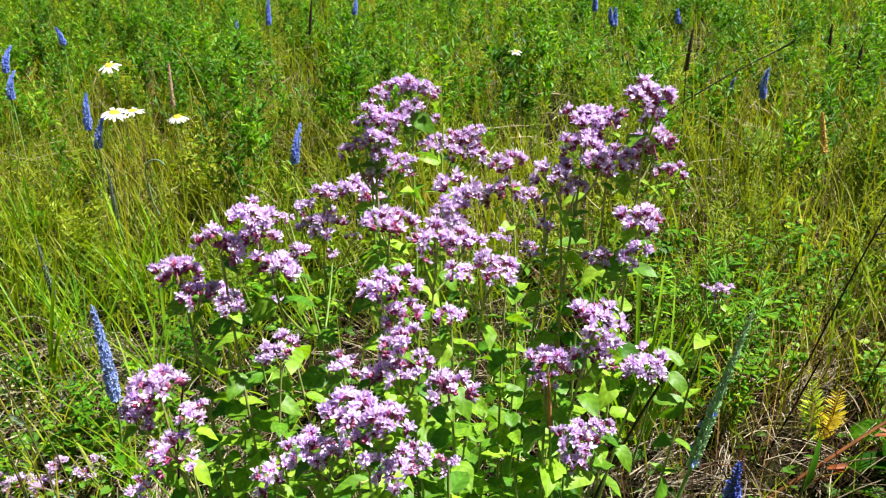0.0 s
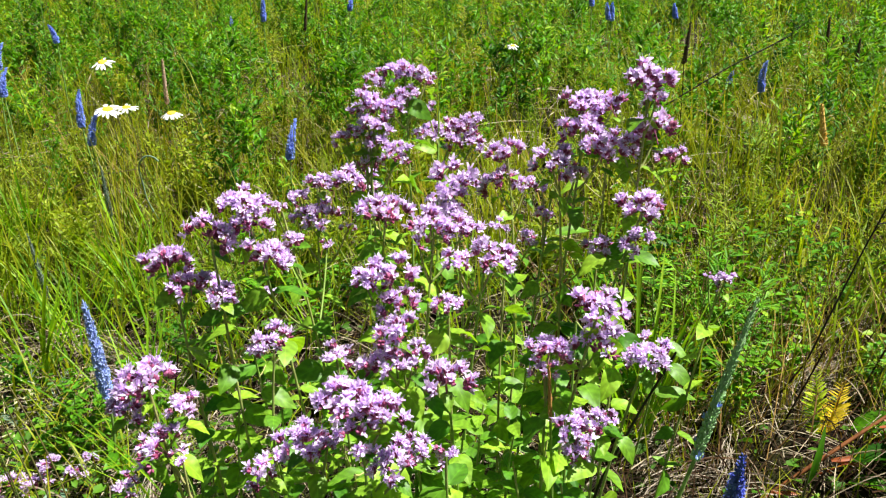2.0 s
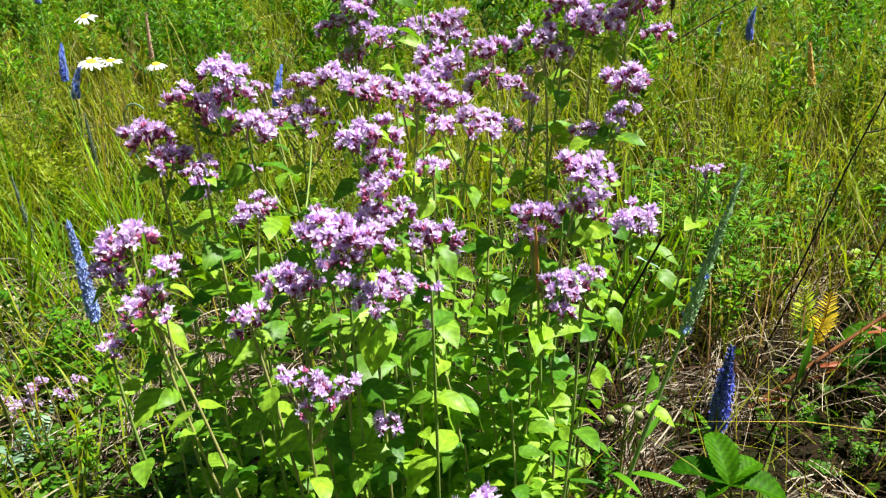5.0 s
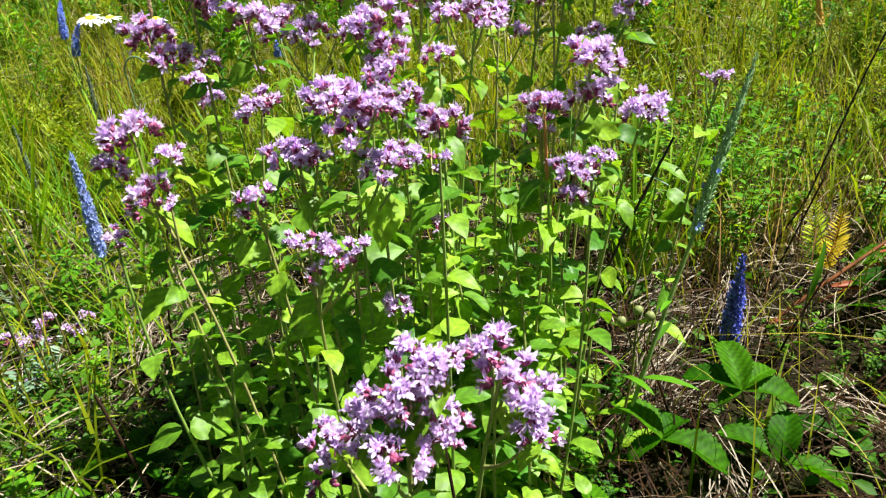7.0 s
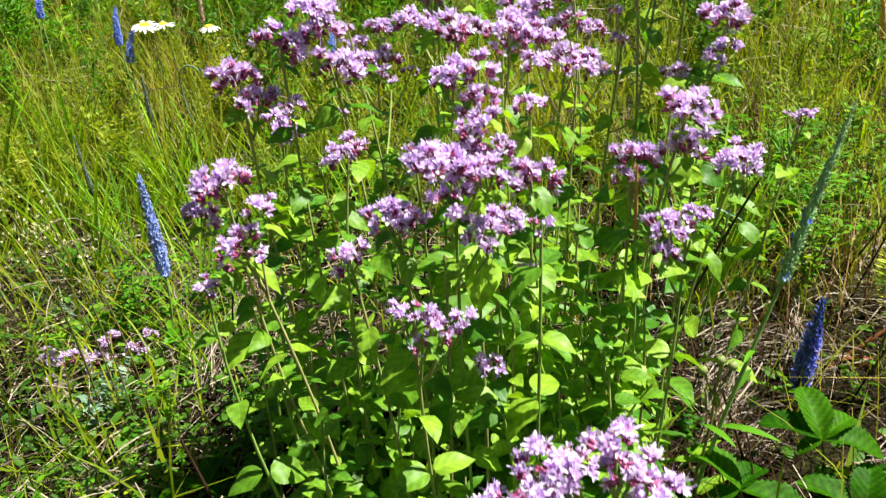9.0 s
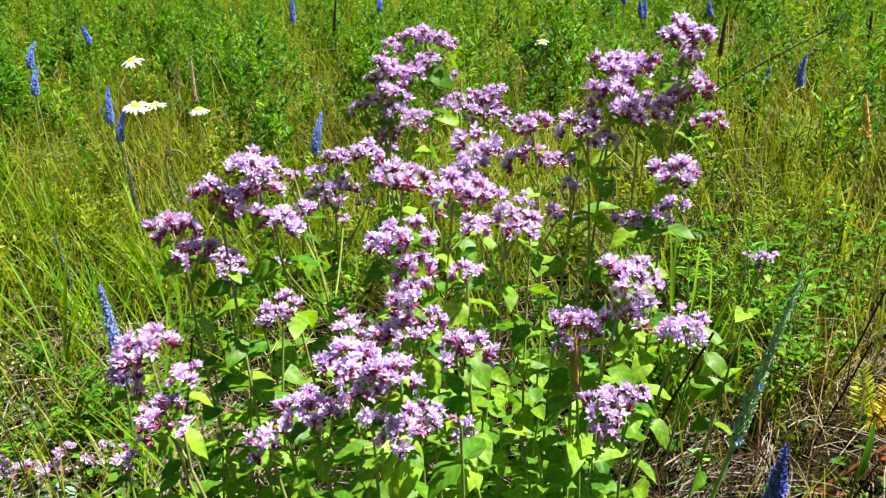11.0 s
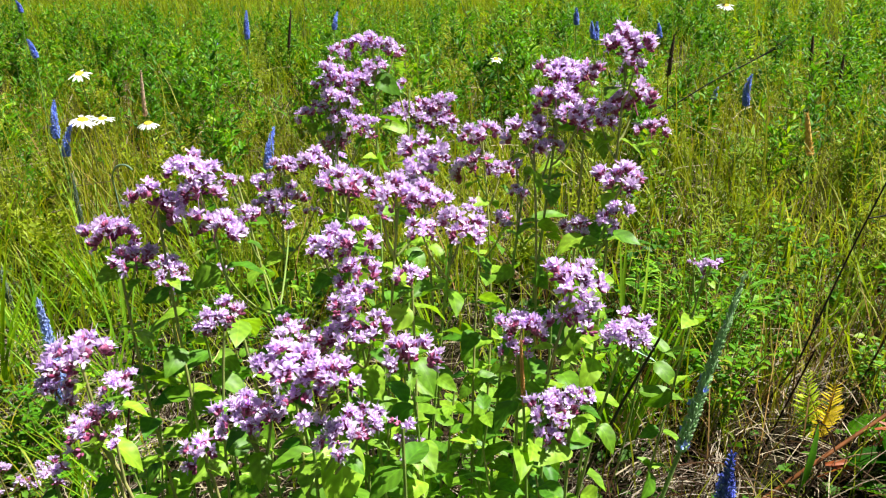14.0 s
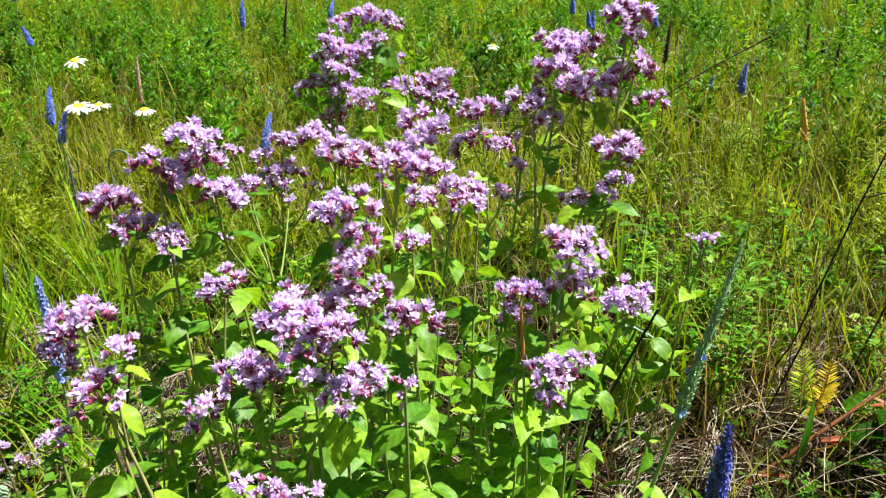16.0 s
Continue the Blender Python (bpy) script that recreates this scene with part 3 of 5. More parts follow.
def head_meshes(count, seed, floret, squash):
    """Spikelets of dark calyces round a dome of radius 1, flowers opening from the tips of some."""
    r = np.random.default_rng(seed)
    fv, fq, cv, cq, nf, nc = [], [], [], [], 0, 0
    total = int(count * 3.3)
    lobes, open_share = [], []
    m = max(4, count // 4)
    for k in range(m):
        z = 1 - 1.35 * (k + 0.5) / m
        ph = k * 2.39996 + 0.4 * r.normal()
        q = math.sqrt(1 - z * z)
        lobes.append(np.array([q * math.cos(ph), q * math.sin(ph), z]) * (r.uniform(0.50, 0.70) if k % 4 else r.uniform(0.12, 0.35)))
        open_share.append(r.choice([0.2, 0.55, 0.8, 1.0], p=[0.12, 0.25, 0.33, 0.3]))
    for k in range(total):
        lobe = lobes[k % m]
        n = r.normal(size=3)
        n = n / np.linalg.norm(n) * 0.75 + lobe / np.linalg.norm(lobe) * 0.9 + np.array([0, 0, 0.3])
        n /= np.linalg.norm(n)
        at = (lobe + n * 0.14 * r.uniform(0.5, 1.3)) * np.array([1, 1, squash])
        way = n + np.array([0, 0, 0.45]) + 0.2 * r.normal(size=3)
        way /= np.linalg.norm(way)
        V, Q = calyx_data(at, way, floret * 0.66, r)
        cv.append(V), cq.append(Q + nc)
        nc += len(V)
        if r.random() < open_share[k % m] * min(1.0, max(0.22, 0.45 + 0.9 * n[2])):
            V, Q = floret_data(at + way * floret * 0.34, way + 0.25 * r.normal(size=3), floret * (0.70 + 0.45 * r.random()), r)
            fv.append(np.array(V)), fq.append(np.array(Q) + nf)
            nf += len(V)
    core_v, core_q = tube_data(np.array([[0, 0, -0.36], [0, 0, -0.2], [0, 0, 0.1], [0, 0, 0.4 * squash], [0, 0, 0.55 * squash]]), [0.02, 0.025, 0.03, 0.03, 0.02], 6, nc)
    cv.append(core_v), cq.append(core_q)
    return (quick_mesh("flower_head", np.concatenate(cv), np.concatenate(cq), M_CALYX), quick_mesh("bloom", np.concatenate(fv), np.concatenate(fq), M_FLORET, False))


HEADS = {
    "small": [head_meshes(14, 20 + k, 0.54, 0.85) for k in range(3)],
    "mid": [head_meshes(28, 30 + k, 0.43, 0.85) for k in range(4)],
    "large": [head_meshes(44, 40 + k, 0.34, 0.8) for k in range(5)],
}


def add_head(parent, at, r):
    pick = HEADS["small" if r < 0.0085 else "mid" if r < 0.0135 else "large"]
    calyx, florets = rnd.choice(pick)
    r *= 0.95
    m = Matrix.Translation(at - Vector((0, 0, 0.55 * r))) @ Euler((rnd.gauss(0, 0.22) + 0.12, rnd.gauss(0, 0.22), rnd.uniform(0, 6.28))).to_matrix().to_4x4()
    head = part("flower_head", calyx, parent, m @ Matrix.Diagonal((r * 1.06, r * 1.06, r, 1)), "dome of dark purple-red buds")
    part("bloom", florets, head, None, "pale lilac-pink two-lipped flowers")["kind"] = "stuff"


OREGANO = "flowering oregano stem with pale pink-purple flower heads and oval green leaves"


def oregano(heads, base=None, low=0.035, dense=1.0, label=OREGANO, group="oregano stems of the clump", big=1.0):
    """One stem with its leaf pairs, side branches and flower heads (x, y, z, radius)."""
    top = max(heads, key=lambda h: h[2])
    cx, cy = sum(h[0] for h in heads) / len(heads), sum(h[1] for h in heads) / len(heads)
    if base is None:
        base = (cx * 0.72 + 0.28 * 0.01 + rnd.gauss(0, 0.008), cy * 0.78 + 0.22 * 0.60 + rnd.gauss(0, 0.008))
    g = float(gz(*base))
    plant = thing("oregano_plant", base[0], base[1], g, label, "wildflower", group)
    o = Vector((base[0], base[1], g))
    tip = Vector((0.5 * (cx + top[0]), 0.5 * (cy + top[1]), top[2] - 0.6 * top[3])) - o
    line = bend((0, 0, 0), tip, (rnd.gauss(0, 0.01), rnd.gauss(0, 0.008), 0), 12)
    part("stem", tube("stem", line, 0.0013, 0.0009, M_STEM), plant)
    H = line[-1][2]

    def along(z):
        k = min(max(z / H, 0), 1) * (len(line) - 1)
        i = min(int(k), len(line) - 2)
        return Vector(line[i] + (line[i + 1] - line[i]) * (k - i))

    for h in heads:
        c = Vector(h[:3]) - o
        add_head(plant, c, h[3])
        foot = along(max(c.z - 0.028 - 0.6 * (Vector((c.x, c.y)) - Vector((tip.x, tip.y))).length, 0.05))
        end = c - Vector((0, 0, 0.5 * h[3]))
        if (foot - end).length > 0.006:
            part("branch", tube("branch", bend(foot, end, (0, 0, -0.12 * (foot - end).length), 6), 0.0010, 0.0007, M_STEM, 5), plant)
        if h[3] > 0.009:
            for k in range(2):
                a = rnd.uniform(0, 6.28)
                part("leaf", rnd.choice(LEAVES), plant, aim((math.cos(a), math.sin(a), -0.1), end + Vector((0, 0, -0.006 - 0.006 * k)), rnd.uniform(0.009, 0.016)))
    z, turn = low, rnd.uniform(0, 3)
    while z < H - 0.015:
        f = z / H
        size = (0.028 - 0.007 * max(0, f - 0.35) / 0.65) * rnd.uniform(0.75, 1.2) * big
        for k in range(2):
            a = turn + k * math.pi + rnd.gauss(0, 0.25)
            d = Vector((math.cos(a), math.sin(a), rnd.uniform(-0.5, 0.3)))
            p = along(z)
            stalk = size * 0.22
            part("leaf", rnd.choice(LEAVES), plant, aim(d, p + d.normalized() * stalk * 0.4, size, rnd.gauss(0, 0.45)))
        if dense > 0.8 and rnd.random() < 0.3 and f < 0.85:
            for k in range(2):
                a = turn + 1.57 + k * math.pi
                d = Vector((math.cos(a), math.sin(a), 0.6))
                part("leaf", rnd.choice(LEAVES), plant, aim(d, along(z + 0.004), size * 0.55, rnd.gauss(0, 0.3)))
        turn += 1.57
        z += rnd.uniform(0.028, 0.042) / (dense * (0.72 if cy < 0.56 else 1.0))
    return plant


oregano([(-0.04, 0.8, 0.481, 0.0111), (-0.028, 0.8, 0.482, 0.0133), (-0.016, 0.8, 0.475, 0.0106), (-0.053, 0.8, 0.48, 0.0061), (-0.058, 0.79, 0.475, 0.0088), (-0.032, 0.79, 0.463, 0.0149)])
oregano([(-0.066, 0.78, 0.465, 0.012), (-0.055, 0.78, 0.455, 0.0143), (-0.041, 0.78, 0.454, 0.011), (-0.074, 0.79, 0.449, 0.0095), (-0.056, 0.77, 0.444, 0.0131)])
oregano([(-0.072, 0.79, 0.432, 0.0107), (-0.084, 0.79, 0.429, 0.0119), (-0.055, 0.77, 0.429, 0.0121), (-0.036, 0.76, 0.424, 0.0141)])
oregano([(-0.017, 0.83, 0.443, 0.0083), (-0.01, 0.84, 0.423, 0.0157), (0.005, 0.85, 0.426, 0.0147), (0.021, 0.85, 0.428, 0.0152), (0.007, 0.84, 0.412, 0.0128), (0.023, 0.84, 0.414, 0.0115), (-0.02, 0.83, 0.423, 0.0102)])
oregano([(-0.064, 0.79, 0.408, 0.016), (-0.084, 0.826, 0.382, 0.0232)])
oregano([(-0.119, 0.83, 0.377, 0.0148), (-0.139, 0.83, 0.363, 0.0125), (-0.118, 0.826, 0.351, 0.0199), (-0.144, 0.83, 0.341, 0.0088), (-0.089, 0.8, 0.342, 0.0078)])
oregano([(0.151, 0.73, 0.489, 0.0203), (0.16, 0.735, 0.470, 0.0109), (0.138, 0.74, 0.438, 0.0153), (0.164, 0.745, 0.449, 0.0224), (0.176, 0.74, 0.425, 0.0133)])
oregano([(0.108, 0.755, 0.466, 0.0195), (0.131, 0.75, 0.464, 0.0173), (0.106, 0.735, 0.450, 0.0191), (0.121, 0.724, 0.437, 0.0189)])
oregano([(0.086, 0.735, 0.425, 0.0195), (0.105, 0.74, 0.413, 0.0088)])
oregano([(0.15, 0.705, 0.399, 0.0208), (0.146, 0.693, 0.374, 0.0133)])
oregano([(0.127, 0.745, 0.349, 0.0142), (0.081, 0.75, 0.373, 0.0087), (0.08, 0.76, 0.393, 0.0076)])
oregano([(0.052, 0.86, 0.4, 0.02), (0.047, 0.85, 0.375, 0.0212), (0.071, 0.86, 0.367, 0.0146)])
oregano([(0.009, 0.75, 0.406, 0.0236), (0.004, 0.74, 0.389, 0.0192)])
oregano([(-0.041, 0.7, 0.396, 0.0226)])
oregano([(-0.003, 0.66, 0.4, 0.0196), (0.018, 0.67, 0.392, 0.0181), (-0.011, 0.65, 0.387, 0.0083)])
oregano([(0.041, 0.65, 0.381, 0.0176), (0.016, 0.634, 0.381, 0.0117)])
oregano([(0.073, 0.76, 0.348, 0.0112), (0.046, 0.78, 0.352, 0.0081)])
oregano([(-0.026, 0.61, 0.384, 0.0199), (-0.043, 0.61, 0.376, 0.0105), (-0.02, 0.6, 0.367, 0.0155)])
oregano([(0.011, 0.61, 0.36, 0.0114)])
oregano([(-0.189, 0.644, 0.377, 0.0189), (-0.174, 0.644, 0.36, 0.0172)])
oregano([(-0.155, 0.644, 0.399, 0.0194), (-0.147, 0.63, 0.356, 0.0093)])
oregano([(-0.132, 0.648, 0.419, 0.0174), (-0.126, 0.645, 0.404, 0.0157), (-0.116, 0.637, 0.385, 0.0193)])
oregano([(-0.11, 0.68, 0.373, 0.0149), (-0.124, 0.7, 0.395, 0.0086), (-0.122, 0.66, 0.342, 0.0054), (-0.098, 0.75, 0.345, 0.0073)])
oregano([(-0.175, 0.562, 0.331, 0.0218), (-0.193, 0.562, 0.307, 0.0129), (-0.151, 0.555, 0.315, 0.0109)])
oregano([(-0.163, 0.543, 0.297, 0.0174), (-0.15, 0.54, 0.289, 0.0083)])
oregano([(-0.185, 0.533, 0.271, 0.0092)])
oregano([(-0.108, 0.613, 0.332, 0.0164)])
oregano([(-0.06, 0.588, 0.333, 0.013)])
oregano([(-0.019, 0.58, 0.357, 0.0159), (-0.027, 0.575, 0.339, 0.0176), (-0.009, 0.575, 0.342, 0.0117)])
oregano([(0.011, 0.578, 0.326, 0.0195)])
oregano([(-0.036, 0.495, 0.362, 0.0181), (-0.015, 0.492, 0.358, 0.0145), (-0.03, 0.49, 0.346, 0.0126), (-0.013, 0.492, 0.329, 0.0142), (-0.002, 0.5, 0.329, 0.0094)])
oregano([(-0.063, 0.503, 0.331, 0.0161), (-0.049, 0.5, 0.327, 0.0087)])
oregano([(-0.09, 0.515, 0.301, 0.0132)])
oregano([(0.015, 0.5, 0.326, 0.0072)])
oregano([(0.109, 0.622, 0.357, 0.0204), (0.113, 0.622, 0.332, 0.019)])
oregano([(0.078, 0.614, 0.326, 0.0171), (0.075, 0.612, 0.312, 0.0109)])
oregano([(0.145, 0.624, 0.321, 0.0173)], dense=0.6)
oregano([(0.094, 0.568, 0.297, 0.0168), (0.11, 0.57, 0.302, 0.0092), (0.091, 0.565, 0.279, 0.011)], dense=0.6)
oregano([(0.246, 0.792, 0.3, 0.0106), (0.234, 0.8, 0.297, 0.0054)])
oregano([(0.014, 0.35, 0.299, 0.014), (0.004, 0.34, 0.294, 0.0108), (-0.008, 0.345, 0.28, 0.0119), (-0.023, 0.36, 0.257, 0.0136), (0.004, 0.325, 0.274, 0.0112), (-0.035, 0.37, 0.225, 0.0084), (0.025, 0.345, 0.274, 0.0088), (0.021, 0.347, 0.299, 0.0098), (0.020, 0.345, 0.284, 0.0090), (0.010, 0.347, 0.286, 0.0095), (0.018, 0.34, 0.267, 0.0080)])
oregano([(0.040, 0.372, 0.292, 0.0130), (0.046, 0.368, 0.281, 0.0125), (0.054, 0.36, 0.276, 0.0125), (0.056, 0.352, 0.267, 0.0095)], dense=0.35)
oregano([(-0.012, 0.502, 0.240, 0.0098)])
oregano([(-0.183, 0.708, 0.326, 0.0165), (-0.172, 0.70, 0.315, 0.010)])
oregano([(0.009, 0.593, 0.252, 0.0105)])
oregano([(-0.046, 0.45, 0.3, 0.0079), (-0.037, 0.445, 0.299, 0.0093), (-0.031, 0.443, 0.294, 0.0078), (-0.021, 0.446, 0.3, 0.007), (-0.042, 0.444, 0.288, 0.0063), (-0.054, 0.452, 0.301, 0.0051)])
oregano([(0.024, 0.3, 0.266, 0.0077), (0.033, 0.295, 0.267, 0.008), (0.041, 0.3, 0.266, 0.0077)])
oregano([(0.049, 0.295, 0.267, 0.009), (0.053, 0.29, 0.265, 0.0074)])


def leafy(x, y, h, tilt=(0, 0)):
    """A young oregano shoot without flowers."""
    g = float(gz(x, y))
    plant = thing("young_oregano", x, y, g, "leafy young oregano shoot with bright green oval leaves", "wildflower", "leafy oregano shoots")
    line = bend((0, 0, 0), (tilt[0], tilt[1], h), (rnd.gauss(0, 0.01), rnd.gauss(0, 0.01), 0), 9)
    part("stem", tube("stem", line, 0.0016, 0.0007, M_STEM), plant)
    z, turn = 0.03, rnd.uniform(0, 3)
    while z < h:
        p = Vector(line[min(int(z / h * 8), 8)]) * 1.0
        p.z = z
        f = z / h
        size = (0.029 - 0.013 * f) * rnd.uniform(0.8, 1.25)
        for k in range(2):
            a = turn + k * math.pi + rnd.gauss(0, 0.2)
            d = Vector((math.cos(a), math.sin(a), rnd.uniform(-0.2, 0.3) + 0.4 * f * f))
            part("leaf", rnd.choice(LEAVES), plant, aim(d, p + d.normalized() * 0.003, size, rnd.gauss(0, 0.25)))
        turn += 1.57
        z += rnd.uniform(0.018, 0.027)


for k in range(24):
    a, q = rnd.uniform(0, 6.28), math.sqrt(rnd.random())
    lx, ly = 0.01 + 0.19 * q * math.cos(a), 0.61 + 0.14 * q * math.sin(a)
    if lx > 0.085 and ly < 0.68:
        continue
    leafy(lx, ly, rnd.uniform(0.09, 0.22), (rnd.gauss(0, 0.015), rnd.gauss(-0.01, 0.012)))
SIDE_SHOOTS = ((-0.2, 0.7, 0.24), (-0.165, 0.69, 0.25), (-0.135, 0.66, 0.22), (-0.18, 0.65, 0.2), (-0.15, 0.61, 0.19), (-0.12, 0.63, 0.24), (-0.21, 0.66, 0.19), (-0.105, 0.71, 0.26), (-0.14, 0.72, 0.26), (-0.09, 0.6, 0.2), (-0.19, 0.61, 0.15), (0.02, 0.62, 0.26), (0.055, 0.6, 0.25), (0.0, 0.58, 0.23), (0.09, 0.61, 0.22))
FRONT_SHOOTS = ((0.06, 0.66, 0.24), (0.085, 0.67, 0.22), (0.035, 0.68, 0.25), (0.075, 0.62, 0.17), (0.055, 0.63, 0.15), (0.01, 0.65, 0.2), (-0.03, 0.66, 0.21), (0.045, 0.545, 0.17), (0.062, 0.56, 0.2), (0.03, 0.56, 0.19), (0.05, 0.6, 0.22), (0.075, 0.585, 0.21), (0.02, 0.6, 0.2), (0.0, 0.44, 0.12), (-0.12, 0.52, 0.12), (0.04, 0.47, 0.12))
for x, y, h in SIDE_SHOOTS + FRONT_SHOOTS:
    leafy(x, y, h)


hang = thing("young_oregano", -0.02, 0.522, float(gz(-0.02, 0.522)), "oregano shoot with one broad pale hanging leaf", "wildflower", "leafy oregano shoots")
part("stem", tube("stem", bend((0, 0, 0), (0.0, -0.008, 0.322), (0.004, 0.004, 0), 9), 0.0014, 0.0009, M_STEM), hang)
for d, z, L in (((0.2, -0.75, -0.65), 0.318, 0.036), ((-1, -0.3, -0.1), 0.316, 0.020), ((1, -0.2, -0.1), 0.29, 0.022), ((-0.8, -0.5, -0.1), 0.24, 0.026), ((0.9, -0.4, -0.1), 0.22, 0.028), ((-0.6, 0.6, 0.1), 0.2, 0.024)):
    part("leaf", LEAVES[1], hang, aim(d, (0.002, -0.01, z), L, -0.35))


def set_shoot(base, top, leaves, label):
    """An oregano shoot whose leaves go from their foot to their tip, upright (1) to level (0) in stance."""
    o = Vector((base[0], base[1], float(gz(*base))))
    plant = thing("young_oregano", o.x, o.y, o.z, label, "wildflower", "leafy oregano shoots")
    line = bend((0, 0, 0), Vector(top) - o, (0.004, 0.003, 0), 12)
    part("stem", tube("stem", line, 0.0014, 0.0008, M_STEM), plant)
    for foot, tip, wide, stance in leaves:
        foot, tip = Vector(foot) - o, Vector(tip) - o
        x = (tip - foot).normalized()
        z = Vector((0, -0.8 * stance, 1 - 0.45 * stance))
        z = (z - x * z.dot(x)).normalized()
        m = Matrix((x, z.cross(x), z)).transposed().to_4x4()
        L = (tip - foot).length * 1.06
        part("leaf", rnd.choice(LEAVES[:2]), plant, Matrix.Translation(foot) @ m @ Matrix.Diagonal((L, L * wide * 1.15, L * 0.8, 1)))
        joint = min(line, key=lambda p: (Vector(p) + Vector((0, 0, 0.006)) - foot).length)
        part("leaf_stalk", tube("leaf_stalk", bend(joint, foot, (0, 0, -0.001), 4), 0.0007, 0.0005, M_STEM, 5), plant)


BROAD = "oregano shoot with broad bright green oval leaves"
set_shoot((-0.15, 0.585), (-0.176, 0.56, 0.268), (
    ((-0.172, 0.566, 0.215), (-0.189, 0.542, 0.207), 0.8, 0.5),
    ((-0.184, 0.561, 0.265), (-0.168, 0.553, 0.255), 0.7, 0.5),
    ((-0.168, 0.564, 0.244), (-0.179, 0.553, 0.24), 0.7, 0.5),
    ((-0.168, 0.559, 0.237), (-0.178, 0.548, 0.233), 0.7, 0.5)), BROAD)
set_shoot((-0.05, 0.53), (-0.036, 0.505, 0.302), (
    ((-0.049, 0.518, 0.22), (-0.081, 0.507, 0.218), 0.75, 0.4),
    ((-0.059, 0.509, 0.239), (-0.075, 0.491, 0.233), 0.65, 0.4),
    ((-0.034, 0.479, 0.262), (-0.052, 0.473, 0.261), 0.85, 0.4),
    ((-0.042, 0.52, 0.256), (-0.01, 0.528, 0.261), 0.8, 0.8),
    ((-0.031, 0.525, 0.289), (-0.01, 0.508, 0.279), 0.6, 0.4),
    ((-0.04, 0.526, 0.225), (-0.021, 0.517, 0.216), 0.9, 0.6),
    ((-0.033, 0.502, 0.213), (-0.001, 0.507, 0.213), 0.6, 0.3),
    ((-0.036, 0.529, 0.197), (-0.043, 0.509, 0.173), 0.95, 0.9),
    ((-0.033, 0.512, 0.298), (-0.054, 0.5, 0.296), 0.55, 0.3),
    ((-0.039, 0.506, 0.215), (-0.047, 0.498, 0.209), 0.7, 0.8),
    ((-0.032, 0.511, 0.299), (-0.052, 0.503, 0.299), 0.6, 0.3)), BROAD)
set_shoot((-0.12, 0.655), (-0.138, 0.652, 0.302), (
    ((-0.125, 0.626, 0.278), (-0.099, 0.622, 0.272), 0.65, 0.4),
    ((-0.133, 0.664, 0.277), (-0.116, 0.655, 0.266), 0.75, 0.6),
    ((-0.14, 0.663, 0.276), (-0.16, 0.644, 0.272), 0.7, 0.4),
    ((-0.158, 0.677, 0.303), (-0.179, 0.666, 0.302), 0.5, 0.3)), BROAD)
set_shoot((0.0, 0.685), (-0.004, 0.68, 0.28), (
    ((-0.005, 0.727, 0.274), (0.021, 0.716, 0.268), 0.6, 0.4),
    ((0.0, 0.675, 0.253), (0.021, 0.663, 0.244), 0.6, 0.5),
    ((-0.01, 0.664, 0.238), (0.017, 0.645, 0.227), 0.75, 0.5),
    ((-0.001, 0.653, 0.229), (-0.017, 0.643, 0.221), 0.7, 0.7)), BROAD)
set_shoot((0.03, 0.885), (0.043, 0.855, 0.205), (
    ((0.037, 0.862, 0.068), (0.066, 0.866, 0.069), 0.6, 0.3),
    ((0.024, 0.886, 0.05), (0.021, 0.868, 0.023), 0.75, 0.9),
    ((0.043, 0.837, 0.196), (0.045, 0.825, 0.177), 0.95, 0.9),
    ((0.038, 0.829, 0.165), (0.064, 0.819, 0.161), 0.7, 0.4),
    ((0.034, 0.868, 0.112), (0.089, 0.854, 0.109), 0.4, 0.3),
    ((0.045, 0.862, 0.192), (0.01, 0.871, 0.195), 0.5, 0.3),
    ((0.04, 0.867, 0.103), (0.066, 0.877, 0.108), 0.6, 0.4),
    ((0.039, 0.869, 0.103), (0.005, 0.891, 0.11), 0.5, 0.3),
    ((0.044, 0.859, 0.143), (0.033, 0.851, 0.13), 0.8, 0.8)), BROAD)
set_shoot((0.105, 0.745), (0.13, 0.755, 0.42), (
    ((0.128, 0.723, 0.345), (0.106, 0.713, 0.338), 0.7, 0.4),
    ((0.145, 0.746, 0.354), (0.142, 0.739, 0.338), 0.75, 0.9),
    ((0.097, 0.804, 0.333), (0.128, 0.816, 0.338), 0.55, 0.3),
    ((0.14, 0.755, 0.417), (0.146, 0.748, 0.398), 0.8, 0.9),
    ((0.117, 0.792, 0.386), (0.095, 0.784, 0.382), 0.5, 0.3)), BROAD)
set_shoot((0.195, 0.885), (0.215, 0.862, 0.205), (
    ((0.227, 0.867, 0.165), (0.246, 0.846, 0.154), 0.7, 0.6),
    ((0.21, 0.864, 0.196), (0.241, 0.844, 0.192), 0.5, 0.3),
    ((0.211, 0.855, 0.139), (0.255, 0.855, 0.143), 0.5, 0.3)), BROAD)
set_shoot((0.088, 0.67), (0.102, 0.67, 0.315), (
    ((0.103, 0.719, 0.144), (0.109, 0.688, 0.108), 0.45, 0.8),
    ((0.087, 0.645, 0.158), (0.081, 0.624, 0.126), 0.5, 0.9),
    ((0.092, 0.642, 0.153), (0.099, 0.623, 0.126), 0.5, 0.9),
    ((0.115, 0.653, 0.307), (0.116, 0.638, 0.29), 0.7, 0.8)), BROAD)


